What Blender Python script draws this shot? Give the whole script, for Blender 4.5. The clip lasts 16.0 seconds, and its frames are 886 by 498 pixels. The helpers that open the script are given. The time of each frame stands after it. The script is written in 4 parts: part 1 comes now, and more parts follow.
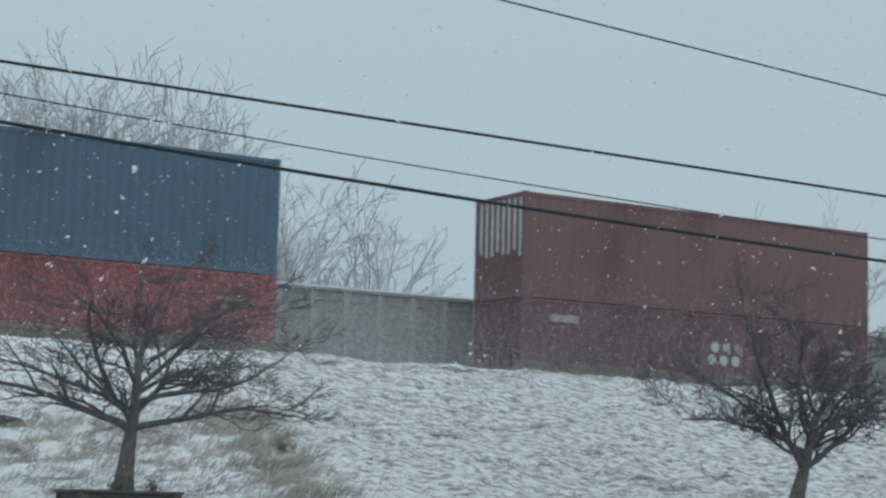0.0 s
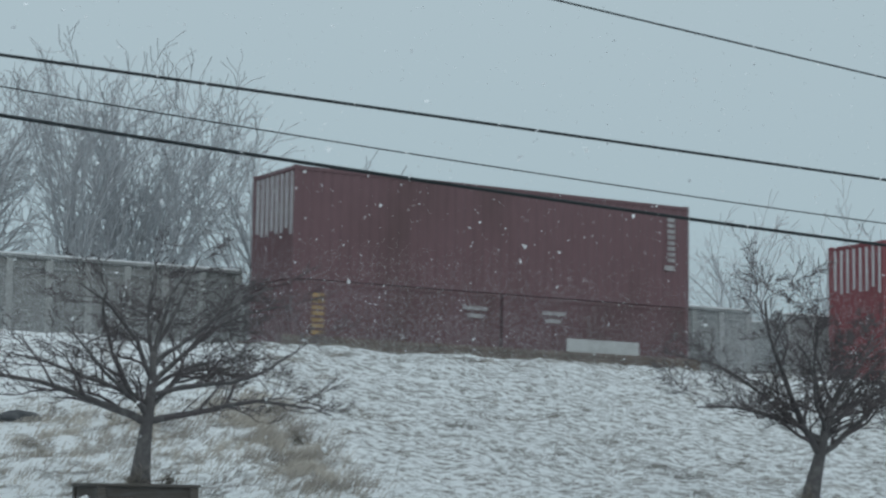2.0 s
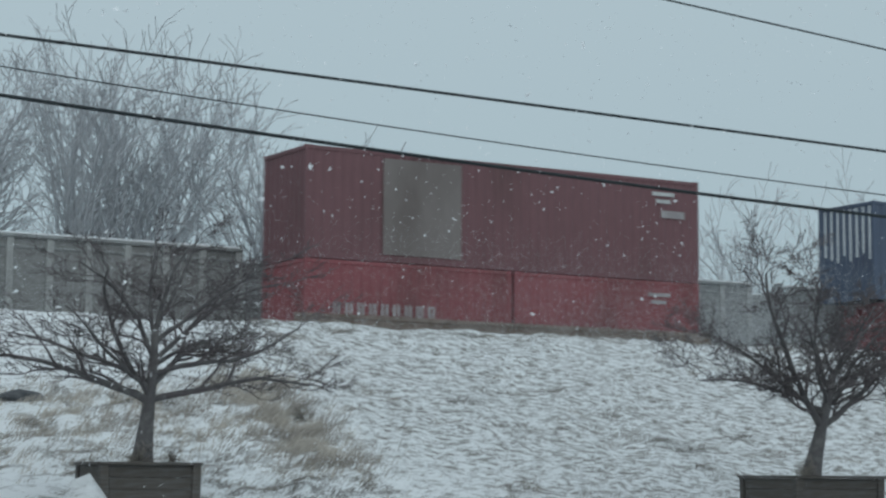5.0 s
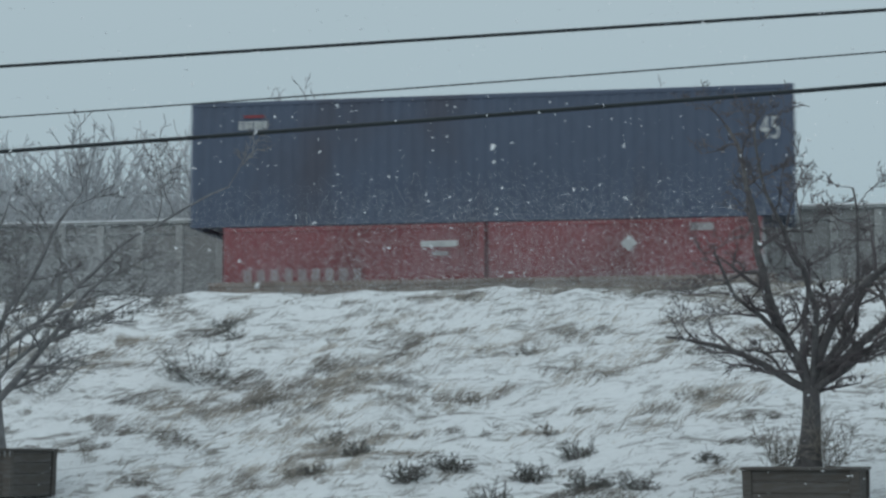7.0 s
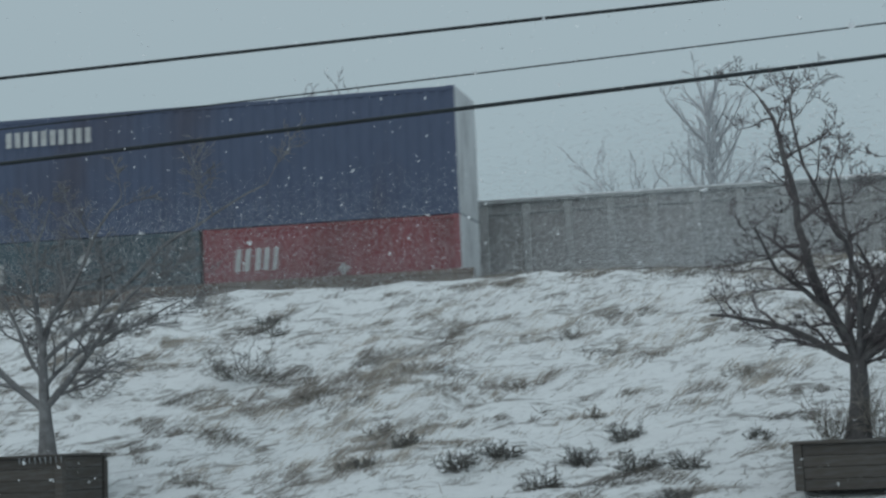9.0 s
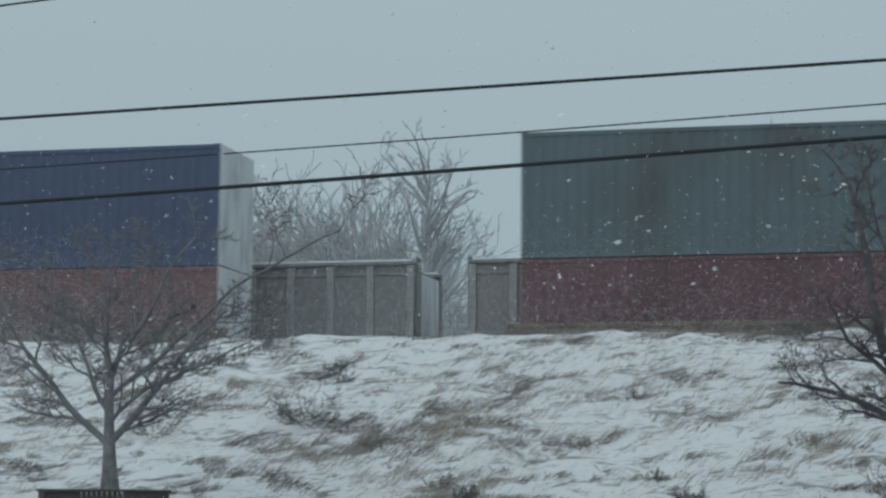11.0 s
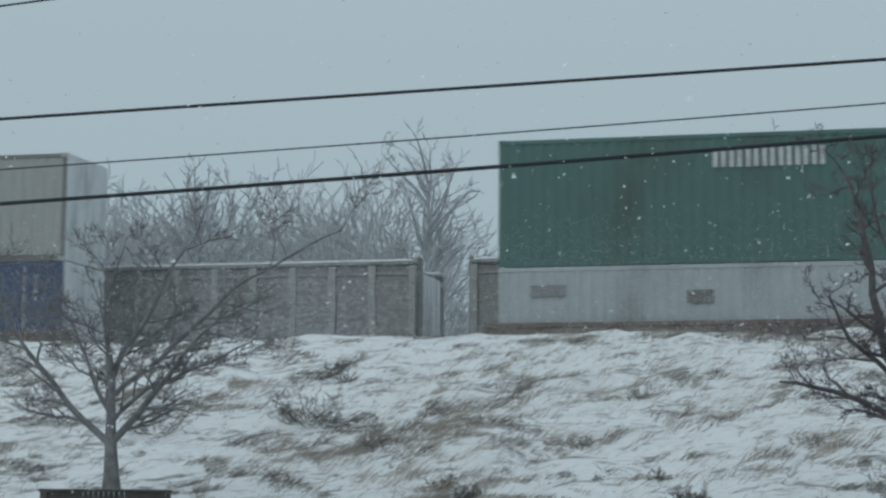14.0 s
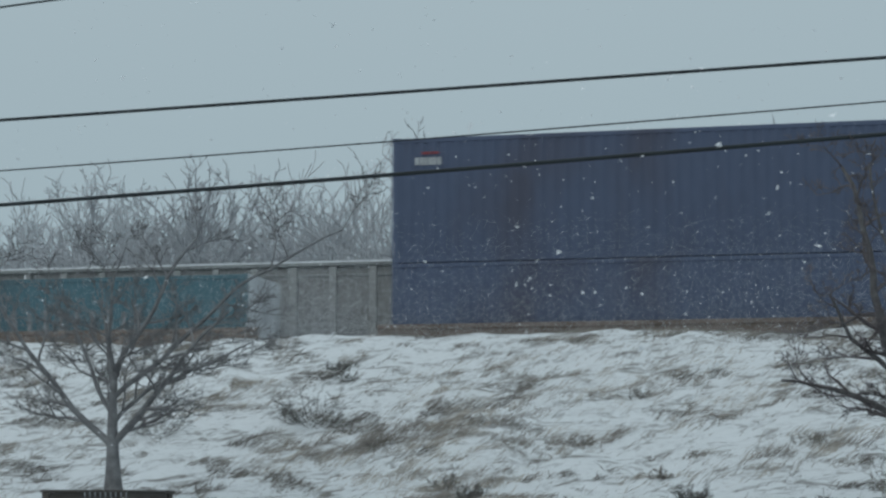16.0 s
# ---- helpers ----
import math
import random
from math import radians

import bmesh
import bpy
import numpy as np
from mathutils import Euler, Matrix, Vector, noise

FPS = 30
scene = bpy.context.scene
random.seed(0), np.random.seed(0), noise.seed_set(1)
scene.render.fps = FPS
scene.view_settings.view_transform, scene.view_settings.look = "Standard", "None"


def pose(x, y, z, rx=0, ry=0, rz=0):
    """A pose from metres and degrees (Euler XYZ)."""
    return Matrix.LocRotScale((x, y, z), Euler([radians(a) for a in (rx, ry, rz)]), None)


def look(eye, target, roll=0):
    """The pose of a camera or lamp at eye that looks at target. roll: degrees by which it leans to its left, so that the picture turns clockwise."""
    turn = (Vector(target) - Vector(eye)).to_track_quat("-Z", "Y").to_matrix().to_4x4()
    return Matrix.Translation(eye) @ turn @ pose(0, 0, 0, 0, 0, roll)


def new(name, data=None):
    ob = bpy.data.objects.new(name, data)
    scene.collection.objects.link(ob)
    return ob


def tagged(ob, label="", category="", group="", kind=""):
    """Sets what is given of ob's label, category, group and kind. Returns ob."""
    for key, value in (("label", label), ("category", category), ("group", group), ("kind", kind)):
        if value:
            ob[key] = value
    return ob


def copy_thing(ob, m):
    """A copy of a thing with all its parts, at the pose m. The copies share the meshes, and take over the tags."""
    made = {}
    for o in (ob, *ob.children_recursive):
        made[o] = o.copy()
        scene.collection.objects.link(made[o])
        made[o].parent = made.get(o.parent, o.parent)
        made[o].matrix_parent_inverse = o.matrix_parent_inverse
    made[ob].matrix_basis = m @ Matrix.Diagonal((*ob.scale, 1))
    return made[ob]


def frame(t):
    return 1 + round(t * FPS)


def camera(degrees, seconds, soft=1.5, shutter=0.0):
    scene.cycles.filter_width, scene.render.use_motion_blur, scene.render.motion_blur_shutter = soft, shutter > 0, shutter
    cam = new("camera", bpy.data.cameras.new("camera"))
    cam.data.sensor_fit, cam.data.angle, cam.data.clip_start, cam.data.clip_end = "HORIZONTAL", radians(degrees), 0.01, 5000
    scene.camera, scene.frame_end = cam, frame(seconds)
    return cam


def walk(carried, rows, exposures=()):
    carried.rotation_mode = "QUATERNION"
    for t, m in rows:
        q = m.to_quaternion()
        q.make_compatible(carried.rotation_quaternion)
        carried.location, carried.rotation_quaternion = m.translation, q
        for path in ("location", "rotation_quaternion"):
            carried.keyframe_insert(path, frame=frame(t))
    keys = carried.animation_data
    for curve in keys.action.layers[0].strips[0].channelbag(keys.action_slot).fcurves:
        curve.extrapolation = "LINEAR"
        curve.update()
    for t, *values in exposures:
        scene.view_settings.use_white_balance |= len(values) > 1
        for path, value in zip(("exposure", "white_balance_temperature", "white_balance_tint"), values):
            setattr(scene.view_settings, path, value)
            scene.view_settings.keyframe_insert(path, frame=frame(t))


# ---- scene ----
cam = camera(24.95, 16.0, soft=2.5, shutter=0.1)
EYE = (0.0, 0.0, 1.3)


def aim(yaw, pitch, lean):
    """The hand-held camera's pose: degrees left of the track's normal, degrees up, degrees of lean to its right."""
    y, p = radians(yaw), radians(pitch)
    way = Vector((-math.sin(y) * math.cos(p), math.cos(y) * math.cos(p), math.sin(p)))
    return look(EYE, Vector(EYE) + way, -lean)


PATH = [
    (0.0, -30.9, 7.44, -1.46), (0.5, -30.78, 7.52, -1.39), (1.0, -30.73, 7.29, -1.31), (1.5, -30.57, 7.36, -0.86),
    (2.0, -30.52, 7.16, -0.89), (2.5, -30.53, 7.18, -0.99), (3.0, -30.76, 7.01, -0.72), (5.3, -30.5, 6.45, -0.35),
    (5.5, -30.21, 6.5, -0.25), (5.6, -28.57, 6.98, 0.1), (5.8, -20.51, 7.97, 0.89), (6.0, -12.68, 8.79, 0.96),
    (6.1, -8.61, 9.35, 0.38), (6.2, -3.66, 9.57, -0.14), (6.3, 0.91, 10.15, -0.27), (6.5, 3.45, 10.21, -1.15),
    (6.7, 7.84, 9.32, -2.2), (6.8, 9.48, 8.25, -1.26), (7.0, 10.23, 5.94, 0.08), (7.2, 9.68, 5.48, 0.3), (7.5, 9.63, 5.97, 1.76), (7.7, 10.7, 5.36, 3.1), (8.0, 10.15, 4.96, 3.73),
    (8.2, 10.6, 4.77, 3.71), (8.5, 10.72, 4.53, 3.59), (8.7, 10.87, 4.3, 3.9), (8.8, 11.25, 4.6, 4.2), (9.0, 11.39, 5.64, 2.51), (9.2, 11.67, 5.9, 2.2), (9.5, 12.94, 7.09, 0.5), (9.7, 13.16, 7.27, -0.24),
    (11.8, 13.52, 7.15, -0.35), (12.0, 13.56, 7.17, -0.33), (12.5, 13.57, 7.22, -0.18), (13.0, 13.55, 7.14, -0.13),
    (13.5, 13.49, 7.13, -0.14), (14.0, 13.45, 7.17, -0.36), (14.5, 13.5, 7.28, -0.32), (15.0, 13.48, 7.21, -0.27),
    (15.5, 13.47, 7.16, -0.18), (16.0, 13.48, 7.16, -0.17)]
walk(cam, [(t, aim(*row)) for t, *row in PATH], exposures=[
    (0.0, -0.02), (1.0, -0.02), (2.0, -0.09), (3.0, -0.09), (5.5, -0.05), (6.5, -0.02), (7.0, -0.12), (8.0, -0.24), (8.5, -0.32), (9.5, -0.27),
    (12.0, -0.25), (12.5, -0.19), (15.0, -0.19), (16.0, -0.25)])

# ---- world and sun: a closed snow sky, brighter overhead than at the horizon ----
world = bpy.data.worlds.new("snow_sky")
scene.world = world
world.use_nodes = True
wn, wl = world.node_tree.nodes, world.node_tree.links
wn.clear()
w_out, w_bg = wn.new("ShaderNodeOutputWorld"), wn.new("ShaderNodeBackground")
w_sky, w_mix = wn.new("ShaderNodeTexSky"), wn.new("ShaderNodeMix")
w_sky.sky_type, w_sky.sun_disc, w_sky.sun_elevation, w_sky.sun_rotation = "NISHITA", False, radians(32), radians(200)
w_scale = wn.new("ShaderNodeMix")
w_co, w_sep, w_ramp = wn.new("ShaderNodeTexCoord"), wn.new("ShaderNodeSeparateXYZ"), wn.new("ShaderNodeValToRGB")
wl.new(w_co.outputs["Generated"], w_sep.inputs[0])
wl.new(w_sep.outputs["Z"], w_ramp.inputs[0])
w_ramp.color_ramp.elements[0].position, w_ramp.color_ramp.elements[0].color = 0.0, (0.36, 0.473, 0.528, 1)
w_ramp.color_ramp.elements[1].position, w_ramp.color_ramp.elements[1].color = 1.0, (0.70, 0.83, 0.905, 1)
mid = w_ramp.color_ramp.elements.new(0.28)
mid.color = (0.43, 0.54, 0.59, 1)
w_scale.data_type = w_mix.data_type = "RGBA"
w_scale.inputs[0].default_value = 0.95
wl.new(w_sky.outputs[0], w_scale.inputs[6])
w_scale.inputs[7].default_value = (0, 0, 0, 1)
w_mix.blend_type, w_mix.inputs[0].default_value = "ADD", 1.0
wl.new(w_ramp.outputs[0], w_mix.inputs[6])
wl.new(w_scale.outputs[2], w_mix.inputs[7])
w_mix.inputs[0].default_value = 0.08
wl.new(w_mix.outputs[2], w_bg.inputs[0])
wl.new(w_bg.outputs[0], w_out.inputs[0])

sun_data = bpy.data.lights.new("sun", "SUN")
sun_data.energy, sun_data.angle, sun_data.color = 0.5, radians(70), (1.0, 0.97, 0.93)
sun = new("sun", sun_data)
sun.matrix_world = look((0, 0, 30), (12, 28, 0))


# ---- materials ----
def material(name, base, rough=0.6, metal=0.0, spots=None, amount=0.5, scale=4.0, stretch=(1, 1, 1), fine=40.0, bump=0.1,
             shift=0.12, coords="Object", per_thing=0.0):
    """A surface with a base colour, stains of a second colour at one scale, grain at another, and relief."""
    m = bpy.data.materials.new(name)
    m.use_nodes = True
    n, l = m.node_tree.nodes, m.node_tree.links
    b = n["Principled BSDF"]
    b.inputs["Roughness"].default_value, b.inputs["Metallic"].default_value = rough, metal
    co, mp = n.new("ShaderNodeTexCoord"), n.new("ShaderNodeMapping")
    mp.inputs["Scale"].default_value = stretch
    l.new(co.outputs[coords], mp.inputs[0])
    big, small = n.new("ShaderNodeTexNoise"), n.new("ShaderNodeTexNoise")
    big.inputs["Scale"].default_value, big.inputs["Detail"].default_value = scale, 6.0
    small.inputs["Scale"].default_value, small.inputs["Detail"].default_value = fine, 4.0
    l.new(mp.outputs[0], big.inputs["Vector"])
    l.new(mp.outputs[0], small.inputs["Vector"])
    ramp = n.new("ShaderNodeMapRange")
    ramp.inputs["From Min"].default_value, ramp.inputs["From Max"].default_value = 0.62 - 0.35 * amount, 0.80 - 0.25 * amount
    l.new(big.outputs[0], ramp.inputs[0])
    mix = n.new("ShaderNodeMix")
    mix.data_type = "RGBA"
    mix.inputs[6].default_value = (*base, 1)
    mix.inputs[7].default_value = (*(spots or [c * 0.6 for c in base]), 1)
    l.new(ramp.outputs[0], mix.inputs[0])
    tone = n.new("ShaderNodeMapRange")
    tone.inputs["To Min"].default_value, tone.inputs["To Max"].default_value = 1 - shift * 2, 1 + shift * 2
    l.new(small.outputs[0], tone.inputs[0])
    value = tone.outputs[0]
    if per_thing:
        info, vary, times = n.new("ShaderNodeObjectInfo"), n.new("ShaderNodeMapRange"), n.new("ShaderNodeMath")
        vary.inputs["To Min"].default_value, vary.inputs["To Max"].default_value = 1 - per_thing, 1 + per_thing
        l.new(info.outputs["Random"], vary.inputs[0])
        times.operation = "MULTIPLY"
        l.new(tone.outputs[0], times.inputs[0])
        l.new(vary.outputs[0], times.inputs[1])
        value = times.outputs[0]
    hsv = n.new("ShaderNodeHueSaturation")
    l.new(mix.outputs[2], hsv.inputs["Color"])
    l.new(value, hsv.inputs["Value"])
    l.new(hsv.outputs[0], b.inputs["Base Color"])
    bp = n.new("ShaderNodeBump")
    bp.inputs["Strength"].default_value, bp.inputs["Distance"].default_value = bump, 0.02
    l.new(small.outputs[0], bp.inputs["Height"])
    l.new(bp.outputs[0], b.inputs["Normal"])
    return m


BARK = material("bark", (0.098, 0.093, 0.096), 0.9, spots=(0.155, 0.15, 0.15), scale=9, fine=60, bump=0.5)
TWIG = material("twig_bark", (0.108, 0.096, 0.101), 0.9, spots=(0.16, 0.14, 0.145), scale=3, fine=30, bump=0.2)
# the foggy veil before the leftmost tree, lightened into its bark and twigs
VEILED_BARK = material("veiled_bark", (0.15, 0.15, 0.155), 0.9, spots=(0.24, 0.245, 0.25), amount=0.7, scale=7, fine=50, bump=0.5)
VEILED_TWIG = material("veiled_twig", (0.17, 0.165, 0.17), 0.9, spots=(0.26, 0.26, 0.265), amount=0.7, scale=4, fine=30, bump=0.2)
# haze over the far trees, put into their pale bluish bark colours
HAZY_BARK = material("hazy_bark", (0.38, 0.395, 0.42), 0.95, spots=(0.47, 0.49, 0.515), scale=0.8, fine=9, bump=0.3)
HAZY_TWIG = material("hazy_twig", (0.48, 0.495, 0.52), 0.95, spots=(0.57, 0.59, 0.615), scale=0.7, fine=9, bump=0.2)
POLE_WOOD = material("weathered_pole_wood", (0.25, 0.25, 0.25), 0.85, spots=(0.15, 0.14, 0.14), scale=3, stretch=(6, 6, 0.5), fine=40,
                     bump=0.4)
CABLE = material("cable_sheath", (0.012, 0.02, 0.024), 0.7, scale=2, fine=20)
STEEL = material("galvanised_steel", (0.12, 0.13, 0.14), 0.5, 0.7, scale=6)
BOX_WOOD = material("planter_board", (0.085, 0.075, 0.066), 0.85, spots=(0.115, 0.112, 0.11), scale=3, stretch=(1, 1, 8), fine=40, bump=0.5,
                    per_thing=0.15)
ICE = material("icicle_ice", (0.30, 0.33, 0.35), 0.25, spots=(0.42, 0.45, 0.47), scale=9, fine=40)
SOIL = material("frozen_soil", (0.16, 0.13, 0.11), 0.95, spots=(0.6, 0.63, 0.66), amount=0.6, scale=5, fine=30, bump=0.6)
CONCRETE = material("kerb_concrete", (0.10, 0.11, 0.115), 0.9, spots=(0.16, 0.17, 0.175), scale=3, fine=50, bump=0.4, per_thing=0.12)
GRASS = material("dry_grass", (0.31, 0.285, 0.25), 0.9, spots=(0.16, 0.15, 0.14), amount=0.8, scale=0.9, fine=9, shift=0.2)
LONG_GRASS = material("long_dry_grass", (0.46, 0.425, 0.375), 0.9, spots=(0.27, 0.25, 0.23), amount=0.7, scale=1.1, fine=9, shift=0.2)
STONE = material("wet_stone", (0.055, 0.06, 0.066), 0.8, spots=(0.11, 0.115, 0.12), scale=5, fine=30, bump=0.4)
WEED = material("dark_weed", (0.15, 0.152, 0.145), 0.9, spots=(0.12, 0.11, 0.10), scale=3, fine=14)
FLAKE = material("snow_flake", (0.82, 0.85, 0.87), 0.9, spots=(0.88, 0.9, 0.92), scale=1, fine=5)
PACKED = material("packed_snow", (0.66, 0.69, 0.71), 0.9, spots=(0.46, 0.48, 0.5), amount=0.5, scale=1.2, stretch=(1, 2.5, 0.6), fine=12)
MIST = material("snow_dust", (0.60, 0.63, 0.65), 0.95, spots=(0.66, 0.69, 0.71), scale=1, fine=5)
RAIL = material("rail_steel", (0.12, 0.10, 0.09), 0.45, 0.8, scale=3)
TIE = material("tie_wood", (0.07, 0.06, 0.05), 0.9, scale=3, per_thing=0.2)
WELL = material("well_car_paint", (0.24, 0.195, 0.17), 0.65, spots=(0.15, 0.115, 0.095), amount=0.7, scale=1.4, fine=18, per_thing=0.2)
WHEEL = material("wheel_steel", (0.06, 0.05, 0.045), 0.6, 0.5, scale=6)
GONDOLA = material("gondola_paint", (0.225, 0.23, 0.228), 0.75, spots=(0.25, 0.247, 0.243), amount=0.6, scale=0.5, stretch=(1, 1, 0.4), fine=9,
                   per_thing=0.1)
RIB = material("frosted_rib", (0.36, 0.37, 0.365), 0.8, spots=(0.27, 0.275, 0.27), scale=1.5, fine=12)
GONDOLA_TRIM = material("gondola_rim", (0.27, 0.285, 0.285), 0.75, spots=(0.17, 0.175, 0.175), scale=1.2, fine=12)
LETTER = material("white_lettering", (0.52, 0.54, 0.54), 0.6, spots=(0.4, 0.41, 0.41), scale=3)
FADED = material("faded_lettering", (0.40, 0.39, 0.395), 0.7, spots=(0.29, 0.27, 0.275), amount=0.8, scale=3)
YELLOW = material("yellow_lettering", (0.42, 0.27, 0.12), 0.7, scale=3)
GREEN_MARK = material("green_mark", (0.03, 0.2, 0.11), 0.6, scale=3)
RED_MARK = material("red_mark", (0.24, 0.045, 0.055), 0.6, scale=3)
DARK_MARK = material("dark_mark", (0.035, 0.045, 0.065), 0.6, scale=3)


def snow_material():
    m = bpy.data.materials.new("windblown_snow")
    m.use_nodes = True
    n, l = m.node_tree.nodes, m.node_tree.links
    b = n["Principled BSDF"]
    b.inputs["Roughness"].default_value = 0.85
    co = n.new("ShaderNodeTexCoord")

    def combed(degrees, scale):
        """Coordinates stretched along the wind: turned first, then scaled."""
        turned, scaled = n.new("ShaderNodeMapping"), n.new("ShaderNodeMapping")
        turned.inputs["Rotation"].default_value, scaled.inputs["Scale"].default_value = (0, 0, radians(degrees)), scale
        l.new(co.outputs["Object"], turned.inputs[0])
        l.new(turned.outputs[0], scaled.inputs[0])
        return scaled

    mp, beyond = combed(-20, (0.8, 1.9, 1.9)), combed(22, (1.5, 2.7, 2.7))
    big, fine = n.new("ShaderNodeTexNoise"), n.new("ShaderNodeTexNoise")
    big.inputs["Scale"].default_value, big.inputs["Detail"].default_value, big.inputs["Roughness"].default_value = 1.45, 12.0, 0.8
    big.inputs["Distortion"].default_value = 0.9
    fine.inputs["Scale"].default_value, fine.inputs["Detail"].default_value = 9.0, 5.0
    l.new(mp.outputs[0], big.inputs["Vector"])
    l.new(mp.outputs[0], fine.inputs["Vector"])
    # the bank beyond the pole is evenly mottled, the nearer one streaked with bare grass
    sep, side = n.new("ShaderNodeSeparateXYZ"), n.new("ShaderNodeMapRange")
    l.new(co.outputs["Object"], sep.inputs[0])
    l.new(sep.outputs["X"], side.inputs[0])
    side.inputs["From Min"].default_value, side.inputs["From Max"].default_value = 13.0, 18.0
    mottle = n.new("ShaderNodeTexNoise")
    mottle.inputs["Scale"].default_value, mottle.inputs["Detail"].default_value, mottle.inputs["Roughness"].default_value = 2.9, 7.0, 0.82
    l.new(beyond.outputs[0], mottle.inputs["Vector"])
    pick = n.new("ShaderNodeMix")
    l.new(side.outputs[0], pick.inputs[0])
    l.new(big.outputs[0], pick.inputs[2])
    spread = n.new("ShaderNodeMapRange")
    spread.inputs["From Min"].default_value, spread.inputs["From Max"].default_value = 0.36, 0.64
    spread.inputs["To Min"].default_value, spread.inputs["To Max"].default_value = 0.39, 0.69
    l.new(mottle.outputs[0], spread.inputs[0])
    l.new(spread.outputs[0], pick.inputs[3])
    stretch = n.new("ShaderNodeMapRange")
    stretch.inputs["From Min"].default_value, stretch.inputs["From Max"].default_value = 0.36, 0.64
    stretch.inputs["To Min"].default_value, stretch.inputs["To Max"].default_value = 0.24, 0.76
    l.new(pick.outputs[0], stretch.inputs[0])
    ramp = n.new("ShaderNodeValToRGB")
    e = ramp.color_ramp.elements
    e[0].position, e[0].color = 0.53, (0.785, 0.815, 0.83, 1)
    e[1].position, e[1].color = 0.70, (0.22, 0.21, 0.195, 1)
    k = e.new(0.60)
    k.color = (0.55, 0.57, 0.58, 1)
    l.new(stretch.outputs[0], ramp.inputs[0])
    tone = n.new("ShaderNodeMapRange")
    tone.inputs["To Min"].default_value, tone.inputs["To Max"].default_value = 0.88, 1.10
    l.new(fine.outputs[0], tone.inputs[0])
    hsv = n.new("ShaderNodeHueSaturation")
    l.new(ramp.outputs[0], hsv.inputs["Color"])
    l.new(tone.outputs[0], hsv.inputs["Value"])
    l.new(hsv.outputs[0], b.inputs["Base Color"])
    lumps, grain = n.new("ShaderNodeBump"), n.new("ShaderNodeBump")
    lumps.inputs["Strength"].default_value, lumps.inputs["Distance"].default_value = 0.55, 0.16
    l.new(pick.outputs[0], lumps.inputs["Height"])
    grain.inputs["Strength"].default_value, grain.inputs["Distance"].default_value = 0.5, 0.05
    l.new(fine.outputs[0], grain.inputs["Height"])
    l.new(lumps.outputs[0], grain.inputs["Normal"])
    l.new(grain.outputs[0], b.inputs["Normal"])
    return m


SNOW = snow_material()
ASPHALT = material("snowy_asphalt", (0.05, 0.052, 0.055), 0.9, spots=(0.6, 0.63, 0.65), amount=0.9, scale=0.6, fine=25, bump=0.3)


# ---- building helpers ----
def mesh_of(name, verts, faces, mat, smooth=False):
    me = bpy.data.meshes.new(name)
    me.from_pydata([tuple(v) for v in verts], [], faces)
    me.materials.append(mat)
    if smooth:
        me.polygons.foreach_set("use_smooth", [True] * len(me.polygons))
    me.update()
    return me


def part(name, data, parent, label=""):
    """Links a mesh as one object under a thing or a part."""
    ob = new(name, data)
    ob.parent = parent
    if label:
        ob["label"] = label
    return ob


def bm_mesh(name, bm, mat):
    me = bpy.data.meshes.new(name)
    bm.to_mesh(me)
    bm.free()
    me.materials.append(mat)
    return me


def add_box(bm, lo, hi, bevel=0.0):
    size = [h - l for l, h in zip(lo, hi)]
    mid_ = [(h + l) / 2 for l, h in zip(lo, hi)]
    made = bmesh.ops.create_cube(bm, size=1, matrix=Matrix.Translation(mid_) @ Matrix.Diagonal((*size, 1)))
    if bevel:
        edges = list({e for v in made["verts"] for e in v.link_edges})
        bmesh.ops.bevel(bm, geom=edges, offset=bevel, segments=1, affect="EDGES")


def box_mesh(name, lo, hi, mat, bevel=0.0):
    bm = bmesh.new()
    add_box(bm, lo, hi, bevel)
    return bm_mesh(name, bm, mat)


def tubes(name, segments, mat):
    """One mesh of tapered pieces (start, end, start radius, end radius)."""
    verts, faces = [], []
    for a, b, ra, rb in segments:
        way = (b - a)
        if way.length < 1e-5:
            continue
        way.normalize()
        side = way.orthogonal().normalized()
        up = way.cross(side)
        sides = 7 if ra > 0.04 else 5 if ra > 0.015 else 3
        k = len(verts)
        for p, r in ((a, ra), (b, rb)):
            for i in range(sides):
                q = 2 * math.pi * i / sides
                verts.append(p + side * (math.cos(q) * r) + up * (math.sin(q) * r))
        for i in range(sides):
            j = (i + 1) % sides
            faces.append((k + i, k + j, k + sides + j, k + sides + i))
    return mesh_of(name, verts, faces, mat, True)


def chain(name, segments, mat):
    """One continuous tapered stem through pieces that follow one another."""
    points = [segments[0][0]] + [s[1] for s in segments]
    radii = [segments[0][2]] + [s[3] for s in segments]
    sides = 8 if radii[0] > 0.05 else 6
    verts, faces = [], []
    side = (points[1] - points[0]).orthogonal().normalized()
    for i, (p, r) in enumerate(zip(points, radii)):
        way = (points[min(i + 1, len(points) - 1)] - points[max(i - 1, 0)]).normalized()
        side = (side - way * side.dot(way)).normalized()
        up = way.cross(side)
        for j in range(sides):
            q = 2 * math.pi * j / sides
            verts.append(p + side * (math.cos(q) * r) + up * (math.sin(q) * r))
    for i in range(len(points) - 1):
        for j in range(sides):
            k = (j + 1) % sides
            faces.append((i * sides + j, i * sides + k, (i + 1) * sides + k, (i + 1) * sides + j))
    faces.append(tuple(range(len(verts) - sides, len(verts))))
    return mesh_of(name, verts, faces, mat, True)


